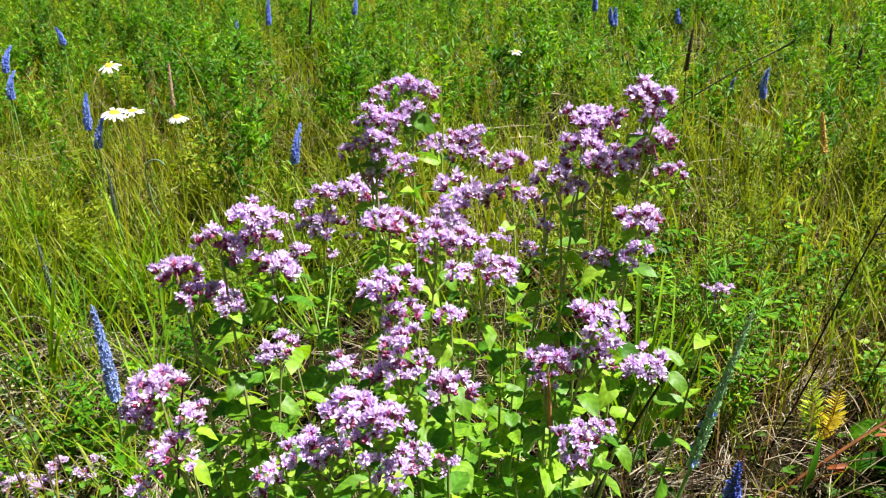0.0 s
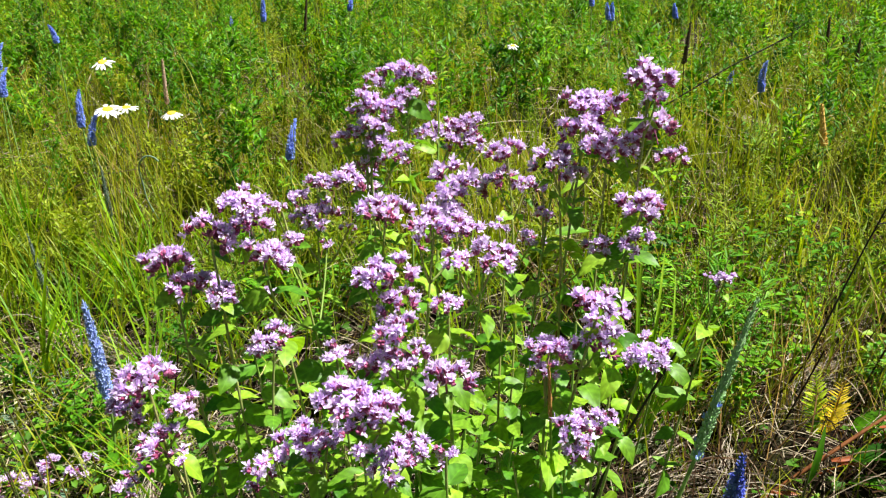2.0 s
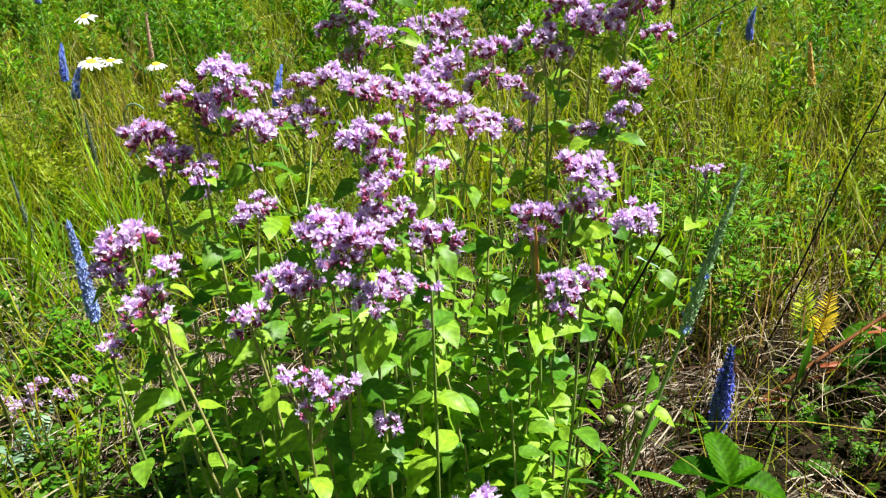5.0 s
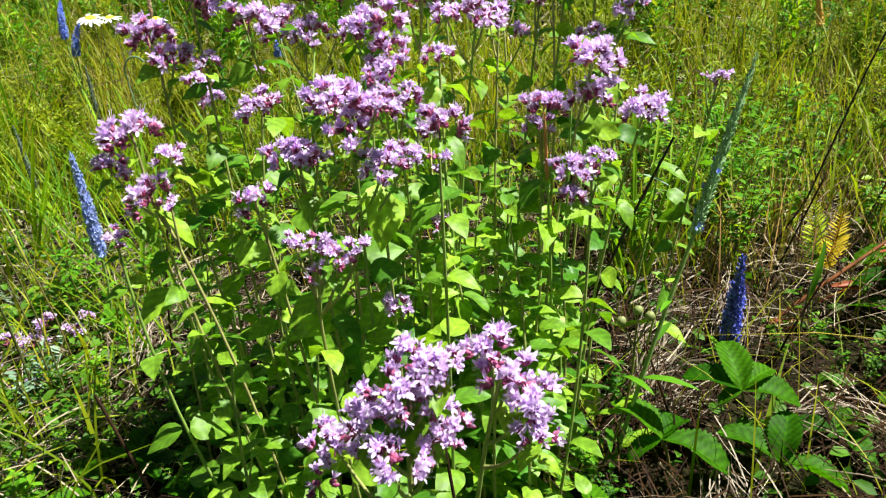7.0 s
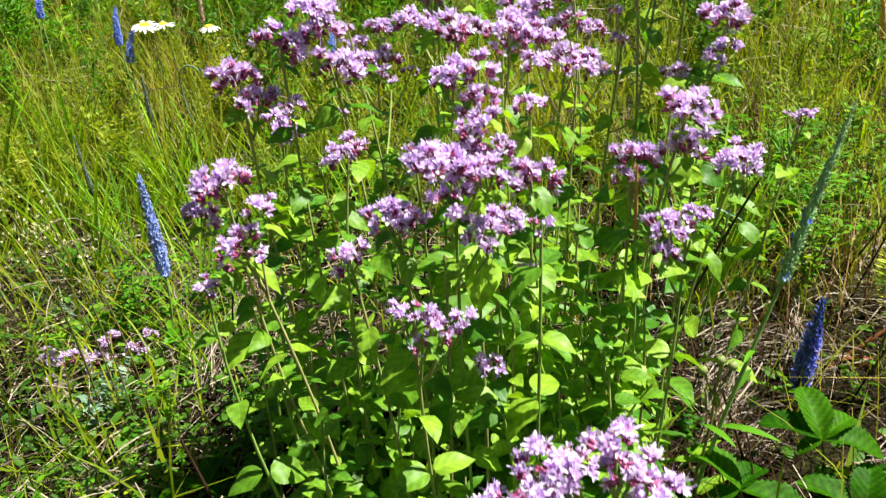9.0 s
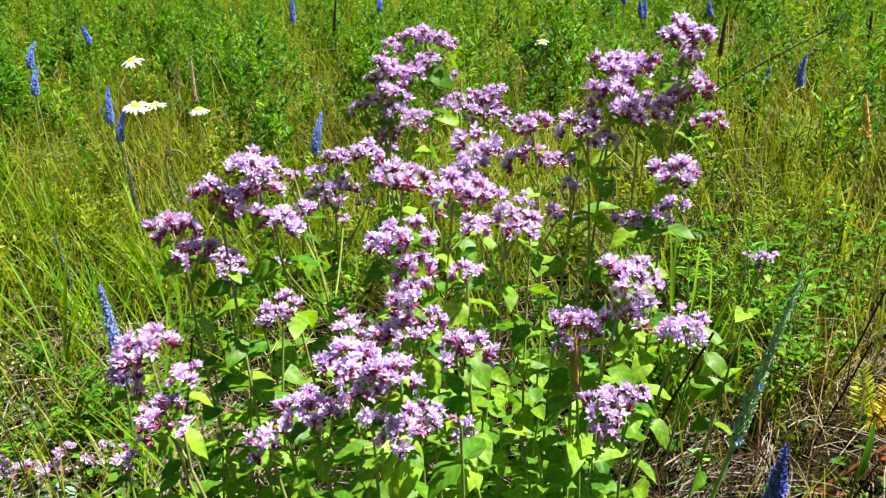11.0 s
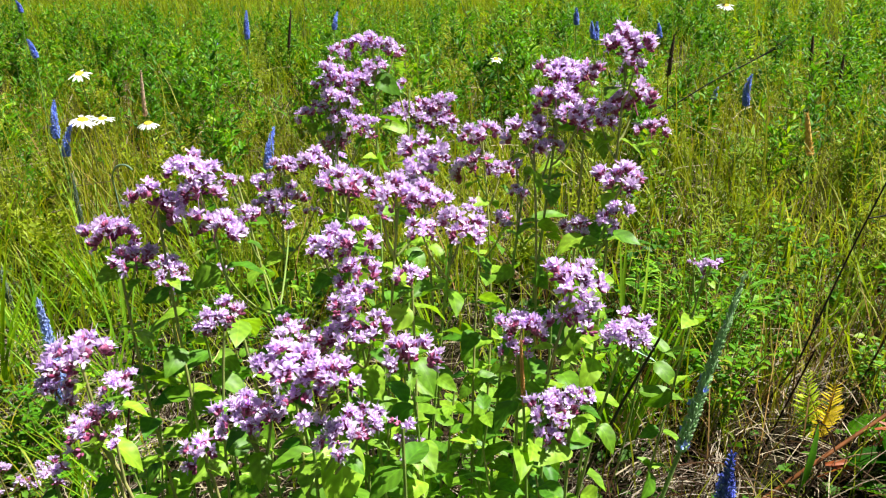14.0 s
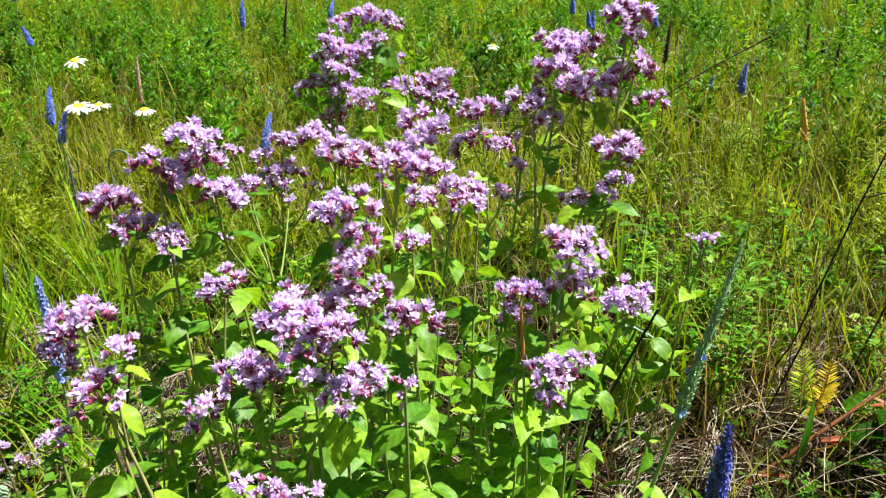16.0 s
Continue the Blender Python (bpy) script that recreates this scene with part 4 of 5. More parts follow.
# ---- speedwell spikes ----
def spike_meshes(name, seed, core, petal, bare=0.0, rows=32, flower=0.34, hook=0.0, bud=0.075):
    """A spike 1 long along +z, radius about 0.1: a core of buds and small open flowers, bare at the tip."""
    r = np.random.default_rng(seed)
    cv, cq, fv, fq, nc, nf = [], [], [], [], 0, 0
    for k in range(rows):
        s = k / (rows - 1)
        rad = 0.080 * (1 - 0.72 * s ** 2.2) * (0.65 + 0.35 * min(1, s * 6))
        per = max(5, int(11 * (1 - 0.5 * s)))
        for j in range(per):
            t = 2 * math.pi * (j + 0.5 * (k % 2)) / per + 0.35 * r.normal()
            n = np.array([math.cos(t), math.sin(t), 0.45 + 0.5 * s])
            at = np.array([hook * s ** 3, 0, s * 0.97 + 0.012 * r.normal()]) + n * rad * np.array([1, 1, 0.1]) * 0.6
            V, Q = calyx_data(at, n / np.linalg.norm(n), bud * (1 - 0.5 * s), r)
            cv.append(V), cq.append(Q + nc)
            nc += len(V)
            if s < 1 - bare and r.random() < (0.75 if bare < 0.5 else 0.05):
                V, Q = floret_data(at + n * rad * 0.35, n, flower * 0.26 * (1 - 0.45 * s), r)
                fv.append(np.array(V)), fq.append(np.array(Q) + nf)
                nf += len(V)
    V, Q = tube_data(np.array([[0, 0, 0], [0.027 * hook, 0, 0.3], [0.34 * hook, 0, 0.7], [hook, 0, 1.0]]), [0.035, 0.05, 0.035, 0.008], 7, nc)
    cv.append(V), cq.append(Q)
    a = quick_mesh("spike", np.concatenate(cv), np.concatenate(cq), core)
    return a, quick_mesh("bloom", np.concatenate(fv), np.concatenate(fq), petal, False) if fv else None


SPIKES = {
    "blue": [spike_meshes("blue", 60 + k, M_BUDBLUE, M_BLUE, 0.1, flower=0.26, hook=h) for k, h in enumerate((0.0, 0.15, 0.38))],
    "deep": [spike_meshes("deep", 64, M_DEEPCORE, M_DEEPBLUE, 0.3, 40, 0.30)],
    "pale": [spike_meshes("pale", 70, M_PALECORE, M_PALEBLUE, 0.04, 46, 0.24, hook=-0.05, bud=0.06)],
    "green": [spike_meshes("green", 71, M_BUD, M_BLUE, 0.6, 46, 0.30, bud=0.055)],
    "dark": [spike_meshes("dark", 72, M_DULL, M_PALEBLUE, 1.0, 44, bud=0.05)],
}
NARROW = [leaf_mesh("leaf", M_HERB, lambda s: 0.115 * (s + 0.03) ** 0.5 * (1 - s) ** 0.7 * 1.6 + 0.001, 0.4, 0.3, 7, teeth=1)]


def speedwell(top, foot, kind="blue", base=None, fat=1.0, leaves=5, label="blue speedwell flower spike on a slender green stem"):
    """A spike from foot up to top (world places), on a stem down to the ground."""
    top, foot = Vector(top), Vector(foot)
    if base is None:
        base = (foot.x + rnd.gauss(0, 0.012), foot.y + rnd.gauss(0, 0.012))
    o = Vector((base[0], base[1], float(gz(*base))))
    plant = thing("speedwell", o.x, o.y, o.z, label, "wildflower", "speedwell spikes")
    f = foot - o
    stem = bend((0, 0, 0), f, (rnd.gauss(0, 0.004), 0, 0), 8)
    part("stem", tube("stem", stem, 0.0019, 0.0015, M_SPIKESTEM), plant)
    way, L = top - foot, (top - foot).length
    core, petals = rnd.choice(SPIKES[kind])
    turn = way.to_track_quat("Z", "Y").to_matrix().to_4x4()
    sp = part("spike", core, plant, Matrix.Translation(f) @ turn @ Matrix.Diagonal((0.084 * fat, 0.084 * fat, L, 1)), "tapering spike of small flowers and buds")
    if petals:
        part("bloom", petals, sp)["kind"] = "stuff"
    for k in range(leaves):
        s = 0.15 + 0.75 * k / leaves
        p = Vector(stem[0]).lerp(f, s)
        a = k * 2.4 + rnd.random()
        part("leaf", NARROW[0], plant, aim((math.cos(a), math.sin(a), 0.35), p, rnd.uniform(0.03, 0.05) * (1.1 - 0.5 * s)))


speedwell((-0.899, 1.850, 0.281), (-0.902, 1.850, 0.197), "blue")
speedwell((-0.849, 1.800, 0.237), (-0.858, 1.800, 0.167), "blue")
speedwell((-0.353, 1.635, 0.255), (-0.363, 1.635, 0.180), "blue")
speedwell((0.701, 2.100, 0.307), (0.706, 2.100, 0.227), "blue")
speedwell((-1.244, 2.400, 0.379), (-1.234, 2.400, 0.324), "blue")
speedwell((-1.163, 2.000, 0.368), (-1.169, 2.000, 0.306), "blue")
speedwell((-1.136, 1.950, 0.314), (-1.137, 1.950, 0.249), "blue")
speedwell((-0.695, 2.700, 0.441), (-0.698, 2.700, 0.353), "blue")
speedwell((-0.441, 2.900, 0.427), (-0.450, 2.900, 0.369), "blue")
speedwell((0.365, 2.800, 0.439), (0.368, 2.800, 0.383), "blue")
speedwell((0.413, 2.800, 0.397), (0.426, 2.800, 0.340), "blue")
speedwell((0.441, 2.850, 0.393), (0.443, 2.850, 0.331), "blue")
speedwell((0.654, 2.900, 0.384), (0.665, 2.900, 0.333), "blue")
speedwell((-1.611, 3.000, 0.473), (-1.605, 3.000, 0.430), "blue")
speedwell((0.694, 2.300, 0.249), (0.684, 2.300, 0.209), "pale", fat=0.8)
speedwell((-0.906, 3.000, 0.348), (-0.904, 3.000, 0.312), "pale", fat=0.8)
speedwell((0.904, 2.300, 0.116), (0.913, 2.300, 0.094), "pale", fat=0.8)
speedwell((-0.412, 0.907, 0.212), (-0.411, 0.911, 0.083), "pale", fat=0.85)
speedwell((-0.713, 1.550, 0.190), (-0.711, 1.550, 0.087), "dark", fat=0.75, label="grey-green unopened speedwell spike on a thin stem")
speedwell((0.263, 0.735, 0.152), (0.282, 0.795, 0.022), "deep", fat=0.95)
speedwell((0.227, 0.660, 0.341), (0.192, 0.643, 0.215), "green", base=(0.135, 0.62), fat=0.62, label="long green speedwell spike in bud with few blue flowers")
speedwell((-0.724, 1.300, 0.143), (-0.714, 1.300, 0.023), "dark", fat=0.75, label="dark unopened speedwell spike on a thin stem")


# ---- daisies ----
PETAL = leaf_mesh("petal", M_WHITE, lambda s: 0.13 * (0.35 + 0.65 * min(1, s * 3)) * (1 - max(0, s - 0.75) ** 2 * 9) if s < 0.99 else 0.05, 0.3, 0.12, 6)


def disc_mesh():
    a = np.linspace(0, 1, 6)
    V, Q = tube_data(np.stack([0 * a, 0 * a, 0.45 * np.sin(a * 1.57)], -1) + np.array([0, 0, -0.1]), np.maximum(np.cos(a * 1.57), 0.02), 14)
    return quick_mesh("disc", V, Q, M_YELLOW)


DISC = disc_mesh()


def daisy(x, y, z, size, face=(0, -0.35, 1), droop=0.22, label="white daisy with a yellow centre on a thin stem"):
    g = float(gz(x, y))
    d = thing("daisy", x, y, g, label, "wildflower", "daisies in the meadow")
    head = Vector((0, 0, z - g))
    part("stem", tube("stem", bend((0.02, 0.01, 0), head, (0.006, 0, 0), 8), 0.0013, 0.001, M_HERBSTEM), d)
    turn = Vector(face).to_track_quat("Z", "Y").to_matrix().to_4x4()
    base = Matrix.Translation(head) @ turn
    part("disc", DISC, d, base @ Matrix.Diagonal((size * 0.2, size * 0.2, size * 0.2, 1)), "yellow domed disc")
    n = 19
    for k in range(n):
        m = base @ Matrix.Rotation(6.283 * k / n + rnd.gauss(0, 0.05), 4, "Z") @ Matrix.Translation((size * 0.13, 0, 0)) @ Matrix.Rotation(rnd.gauss(droop, 0.14), 4, "Y")
        L = size * 0.4 * rnd.uniform(0.9, 1.08)
        part("petal", PETAL, d, m @ Matrix.Diagonal((L, L, L, 1)))


daisy(-0.903, 2.000, 0.324, 0.055)
daisy(-0.818, 1.820, 0.245, 0.06, (0.1, -0.22, 1), 0.12)
daisy(-0.803, 1.880, 0.237, 0.052, (0.05, -0.16, 1), 0.12)
daisy(-0.660, 1.790, 0.242, 0.048, (0, -0.15, 1), 0.35)
daisy(0.093, 2.100, 0.343, 0.03)
daisy(0.904, 3.000, 0.435, 0.06)



# ---- seed spikes ----
def seedhead(top, foot, mat, label, fat=0.007):
    top, foot = Vector(top), Vector(foot)
    o = Vector((foot.x, foot.y, float(gz(foot.x, foot.y))))
    t = thing("seed_stalk", o.x, o.y, o.z, label, "dry plant", "dry seed stalks")
    part("stem", tube("stem", bend((0, 0, 0), foot - o, (0.005, 0, 0), 7), 0.0012, 0.0009, M_STEM if mat in (M_RUST, M_TAN, M_ORANGE) else M_DEAD), t)
    r = np.random.default_rng(rnd.randrange(9999))
    L, way = (top - foot).length, (top - foot).normalized()
    cv, cq, nc = [], [], 0
    V, Q = tube_data(np.stack([np.zeros(6), np.zeros(6), np.linspace(0, L, 6)], -1), np.array([0.35, 0.6, 0.6, 0.55, 0.45, 0.15]) * fat, 7)
    cv.append(V), cq.append(Q)
    nc = len(V)
    for k in range(150):
        s = r.random()
        a = r.uniform(0, 6.283)
        n = np.array([math.cos(a), math.sin(a), 0.8])
        at = np.array([0, 0, s * L]) + n * np.array([1, 1, 0]) * fat * 0.35 * (1 - 0.6 * s)
        V, Q = calyx_data(at, n / np.linalg.norm(n), fat * (0.75 - 0.3 * s), r)
        cv.append(V), cq.append(Q + nc)
        nc += len(V)
    me = quick_mesh("seed_head", np.concatenate(cv), np.concatenate(cq), mat)
    part("seed_head", me, t, Matrix.Translation(foot - o) @ way.to_track_quat("Z", "Y").to_matrix().to_4x4())["kind"] = "stuff"


seedhead((-0.549, 2.700, 0.440), (-0.565, 2.700, 0.322), M_BROWN, "dark brown dry seed spike on a thin stalk")
seedhead((0.481, 1.950, 0.408), (0.475, 1.950, 0.317), M_BROWN, "dark brown dry seed spike on a thin stalk")
seedhead((1.051, 2.600, 0.358), (1.054, 2.600, 0.285), M_BROWN, "dark brown dry seed spike on a thin stalk")
seedhead((1.105, 2.500, 0.310), (1.105, 2.500, 0.233), M_BROWN, "dark brown dry seed spike on a thin stalk")
seedhead((1.099, 2.600, 0.309), (1.104, 2.600, 0.275), M_BROWN, "small brown dry seed spike on a thin stalk")
seedhead((-0.753, 2.000, 0.330), (-0.758, 2.000, 0.220), M_TAN, "tan and orange faded seed spike on a thin stalk", 0.0075)
seedhead((0.688, 1.700, 0.275), (0.706, 1.700, 0.190), M_ORANGE, "orange-yellow faded seed spike on a thin stalk", 0.0095)



# ---- bushy green herbs behind ----
def herb_meshes(seed, h, arms, leaf, wide, mat, step=0.0065, rise=(-0.1, 0.9)):
    """Stem, twigs and foliage of an upright herb with many small leaves."""
    r = np.random.default_rng(seed)
    sv, sq, ns, lv, lq, nl = [], [], 0, [], [], 0
    lines = [bend((0, 0, 0), (r.normal(0, 0.03), r.normal(0, 0.03), h), (r.normal(0, 0.015), r.normal(0, 0.015), 0), 8)]
    for k in range(arms):
        z0 = h * r.uniform(0.15, 0.8)
        a, L = r.uniform(0, 6.283), h * r.uniform(0.2, 0.45) * (1.15 - z0 / h * 0.6)
        lines.append(bend((0, 0, z0), (L * 0.6 * math.cos(a), L * 0.6 * math.sin(a), z0 + L * 0.85), (0, 0, -0.12 * L), 6))
    main = tube_data(lines[0], np.linspace(0.0016, 0.0006, 8), 4)
    for i, line in enumerate(lines):
        if i:
            V, Q = tube_data(line, np.linspace(0.001, 0.0004, len(line)), 4, ns)
            sv.append(V), sq.append(Q)
            ns += len(V)
        n = int(np.linalg.norm(line[-1] - line[0]) / step)
        for j in range(n):
            s = 0.12 + 0.88 * (j + r.random()) / n
            k = min(int(s * (len(line) - 1)), len(line) - 2)
            p = line[k] + (line[k + 1] - line[k]) * (s * (len(line) - 1) - k)
            a = r.uniform(0, 6.283)
            d = np.array([math.cos(a), math.sin(a), r.uniform(*rise)])
            d /= np.linalg.norm(d)
            side = np.cross(d, [0, 0, 1]) + 0.3 * r.normal(size=3)
            side /= np.linalg.norm(side)
            z = leaf * r.uniform(0.6, 1.25) * (1.1 - 0.5 * s)
            w = z * wide
            up = np.cross(side, d)
            lv.append(np.array([p, p + d * z * 0.4 + side * w + up * w * 0.3, p + d * z * 0.45 - up * w * 0.1, p + d * z * 0.4 - side * w + up * w * 0.3,
                                p + d * z * 0.75 + side * w * 0.7, p + d * z * 0.75 - side * w * 0.7, p + d * z - up * z * 0.12]))
            lq.append(np.array([(0, 2, 1), (0, 3, 2), (1, 2, 4), (2, 3, 5), (2, 6, 4), (2, 5, 6)]) + nl)
            nl += 7
    return (quick_mesh("stem", *main, M_HERBSTEM), quick_mesh("twig_work", np.concatenate(sv), np.concatenate(sq), M_HERBSTEM), quick_mesh("foliage", np.concatenate(lv), np.concatenate(lq), mat))


def herb(x, y, size, meshes, name, label, category="herb"):
    t = thing(name, x, y, float(gz(x, y)), label, category, name.replace("_", " ") + " plants in the meadow", rnd.uniform(0, 360))
    t.scale = (size, size, size)
    part("stem", meshes[0], t)
    part("twig_work", meshes[1], t)["kind"] = "stuff"
    part("foliage", meshes[2], t)["kind"] = "stuff"


BUSHY = [herb_meshes(200 + k, h, arms, leaf, wide, M_HERB, 0.0068, (0.2, 1.5)) for k, (h, arms, leaf, wide) in enumerate(((0.34, 11, 0.036, 0.13), (0.40, 14, 0.030, 0.16), (0.42, 16, 0.026, 0.20), (0.30, 11, 0.038, 0.11)))]
NARROWS = [herb_meshes(220 + k, h, arms, leaf, wide, M_LIGHT, 0.006, (0.1, 1.2)) for k, (h, arms, leaf, wide) in enumerate(((0.36, 8, 0.034, 0.07), (0.30, 7, 0.030, 0.08), (0.26, 9, 0.026, 0.09)))]
LOW = [herb_meshes(240 + k, h, arms, leaf, wide, M_HERB, 0.007, (-0.2, 0.6)) for k, (h, arms, leaf, wide) in enumerate(((0.13, 9, 0.024, 0.28), (0.17, 10, 0.022, 0.24), (0.11, 8, 0.028, 0.3)))]


def spread(count, y0, y1, power, meshes, name, label, small, large, where, inside=0.68):
    done = 0
    while done < count:
        y = y0 + (y1 - y0) * rnd.random() ** power
        x = rnd.uniform(-1, 1) * (inside * y + 0.15) * (1.9 if rnd.random() < 0.22 else 1.0)
        if rnd.random() < where(x, y):
            herb(x, y, rnd.uniform(small, large) * min(1.0, 0.45 + 0.22 * y), rnd.choice(meshes), name, label)
            done += 1


spread(235, 1.75, 5.5, 1.3, BUSHY, "bushy_herb", "bushy dark green meadow herb with small oval leaves", 0.75, 1.25, lambda x, y: (0.2 + 0.8 * float(patch(x, y, 2.3, 5.0))) * (1 if y > 2.2 or x > 0.4 else 0.25))
spread(330, 1.2, 5.0, 1.3, NARROWS, "narrow_leaved_herb", "upright light green herb with narrow leaves", 0.5, 1.0, lambda x, y: 0.15 + 0.85 * float(patch(x, y, 3.1, 1.0)))
spread(260, 0.85, 2.3, 1.1, LOW, "low_herb", "low leafy green herb among the grass", 0.6, 1.2, lambda x, y: (0.1 + 0.9 * float(patch(x, y, 5.0, 2.0))) * (abs(x) > 0.25 or y > 0.95) * (math.hypot(x - 0.43, (y - 0.87) * 0.8) > 0.10), 0.62)


def herb_cover(name, n, y0, y1, h, leaf, mat, label, seed, reach=0.8, twigs=7, where=None):
    """Many upright leafy herbs too dense to count: leaves along upright stems, each leaf folded at its midrib."""
    r = np.random.default_rng(seed)
    y = y0 + (y1 - y0) * r.random(n) ** 1.25
    x = r.uniform(-1, 1, n) * (reach * y + 0.4)
    if where is not None:
        ok = r.random(n) < where(x, y)
        x, y = x[ok], y[ok]
    n = len(x)
    H = h * r.uniform(0.55, 1.15, n)
    N, per = n * twigs, 34
    o = np.repeat(np.stack([x, y, gz(x, y)], -1), twigs, 0)
    tall = np.repeat(H, twigs) * r.uniform(0.45, 1.0, N)
    a = r.uniform(0, 6.283, N)
    out = np.stack([np.cos(a), np.sin(a), 0 * a], -1) * (tall * r.uniform(0.08, 0.38, N))[:, None]
    s = 0.2 + 0.8 * (np.arange(per)[None] + r.random((N, per))) / per
    P = o[:, None] + out[:, None] * (s ** 1.5)[..., None] + np.array([0, 0, 1.0]) * (s * tall[:, None])[..., None]
    b = r.uniform(0, 6.283, (N, per))
    d = np.stack([np.cos(b), np.sin(b), r.uniform(0.1, 1.2, (N, per))], -1)
    d /= np.linalg.norm(d, axis=-1)[..., None]
    side = np.cross(d, r.normal(size=(N, per, 3)) * 0.4 + np.array([0, 0, 1.0]))
    side /= np.linalg.norm(side, axis=-1)[..., None]
    up = np.cross(side, d)
    z = (leaf * r.uniform(0.6, 1.25, (N, per)) * (1.15 - 0.55 * s))[..., None]
    w = z * r.uniform(0.14, 0.24, (N, 1, 1))
    V = np.stack([P, P + d * z * 0.5 + side * w + up * w * 0.35, P + d * z - up * z * 0.1, P + d * z * 0.5 - side * w + up * w * 0.35], 2).reshape(-1, 3)
    T = np.array([(0, 1, 2), (0, 2, 3)])
    F = (np.arange(N * per)[:, None, None] * 4 + T[None]).reshape(-1, 3)
    return stuff(name, V, F, mat, label, "herbs")


herb_cover("herb_thicket", 620, 2.15, 6.5, 0.34, 0.034, M_THICKET, "dense dark green leafy herbs behind the grass", 310, where=lambda x, y: (0.15 + 0.85 * patch(x, y, 2.3, 5.0)) * np.where((x < -0.1) & (y < 2.9), 0.22, 1.0) * np.where((x > -0.1) & (x < 0.55) & (y < 3.2), 0.5, 1.0))
herb_cover("light_herbs", 250, 1.35, 5.5, 0.24, 0.026, M_LIGHTCOVER, "light green small-leaved herbs among the grass", 311, where=lambda x, y: 0.1 + 0.9 * patch(x, y, 3.7, 2.6))


# ---- small plants round the clump ----
dwarf = "low oregano stem with small purple flower heads near the ground"
oregano([(-0.512, 0.85, 0.012, 0.018), (-0.482, 0.85, 0.010, 0.017), (-0.466, 0.86, 0.030, 0.014)], base=(-0.49, 0.86), low=0.012, dense=0.7, label=dwarf, group="low oregano stems", big=0.5)
oregano([(-0.545, 0.86, 0.008, 0.016), (-0.53, 0.84, -0.014, 0.015)], base=(-0.535, 0.86), low=0.012, dense=0.7, label=dwarf, group="low oregano stems", big=0.5)
oregano([(-0.437, 0.86, 0.018, 0.013), (-0.424, 0.87, 0.030, 0.009)], base=(-0.435, 0.87), low=0.012, dense=0.7, label=dwarf, group="low oregano stems", big=0.5)
oregano([(-0.478, 0.83, -0.022, 0.015), (-0.50, 0.82, -0.034, 0.016), (-0.462, 0.83, -0.020, 0.012)], base=(-0.475, 0.835), low=0.008, dense=0.7, label=dwarf, group="low oregano stems", big=0.5)

BLADE = leaf_mesh("blade", M_BLADE, lambda s: 0.013 * (1 - s) ** 0.55 * (0.6 + 0.8 * s) + 0.0008, 0.5, 0.14, 9)
BLADE2 = leaf_mesh("blade", M_BLADE, lambda s: 0.009 * (1 - s) ** 0.55 * (0.6 + 0.8 * s) + 0.0008, 0.5, 0.35, 10)


def tuft(x, y, n, h, spread_out=0.35, lean=(0, 0), label="tuft of broad bright green grass blades"):
    t = thing("grass_tuft", x, y, float(gz(x, y)), label, "grass", "grass tufts")
    for k in range(n):
        a = rnd.uniform(0, 6.28)
        d = Vector((spread_out * math.cos(a) + lean[0], spread_out * math.sin(a) + lean[1], 1.0))
        part("blade", rnd.choice((BLADE, BLADE2)), t, aim(d, (0.012 * math.cos(a), 0.012 * math.sin(a), 0), h * rnd.uniform(0.6, 1.1), rnd.uniform(-0.6, 0.6)))


tuft(0.215, 0.95, 30, 0.24, 0.18)
tuft(0.245, 0.97, 18, 0.2, 0.2)
tuft(-0.235, 0.745, 4, 0.30, 0.05, (-0.07, 0))
tuft(-0.62, 1.45, 18, 0.19, 0.3)
tuft(-0.56, 1.36, 16, 0.18, 0.35)
tuft(-0.66, 1.28, 14, 0.16, 0.35)
tuft(-0.42, 1.32, 16, 0.17, 0.35)
tuft(-0.74, 1.36, 14, 0.18, 0.35)
tuft(-0.80, 1.20, 12, 0.15, 0.35)
tuft(-0.36, 1.20, 10, 0.14, 0.35)
tuft(0.5, 1.2, 8, 0.13, 0.3)
tuft(0.58, 1.1, 8, 0.11, 0.35)
tuft(0.42, 1.35, 9, 0.15, 0.3)
tuft(-0.33, 0.84, 8, 0.16, 0.3)
tuft(-0.42, 0.98, 10, 0.18, 0.3)
for k in range(16):
    tuft(rnd.uniform(-0.98, -0.38), rnd.uniform(1.12, 1.75), rnd.randrange(9, 15), rnd.uniform(0.17, 0.27), 0.28, label="tuft of tall yellow-green grass blades")
for k in range(26):
    y = rnd.uniform(1.1, 2.0)
    tuft(rnd.uniform(-0.6, 0.6) * y, y, rnd.randrange(10, 18), rnd.uniform(0.09, 0.19), 0.35)


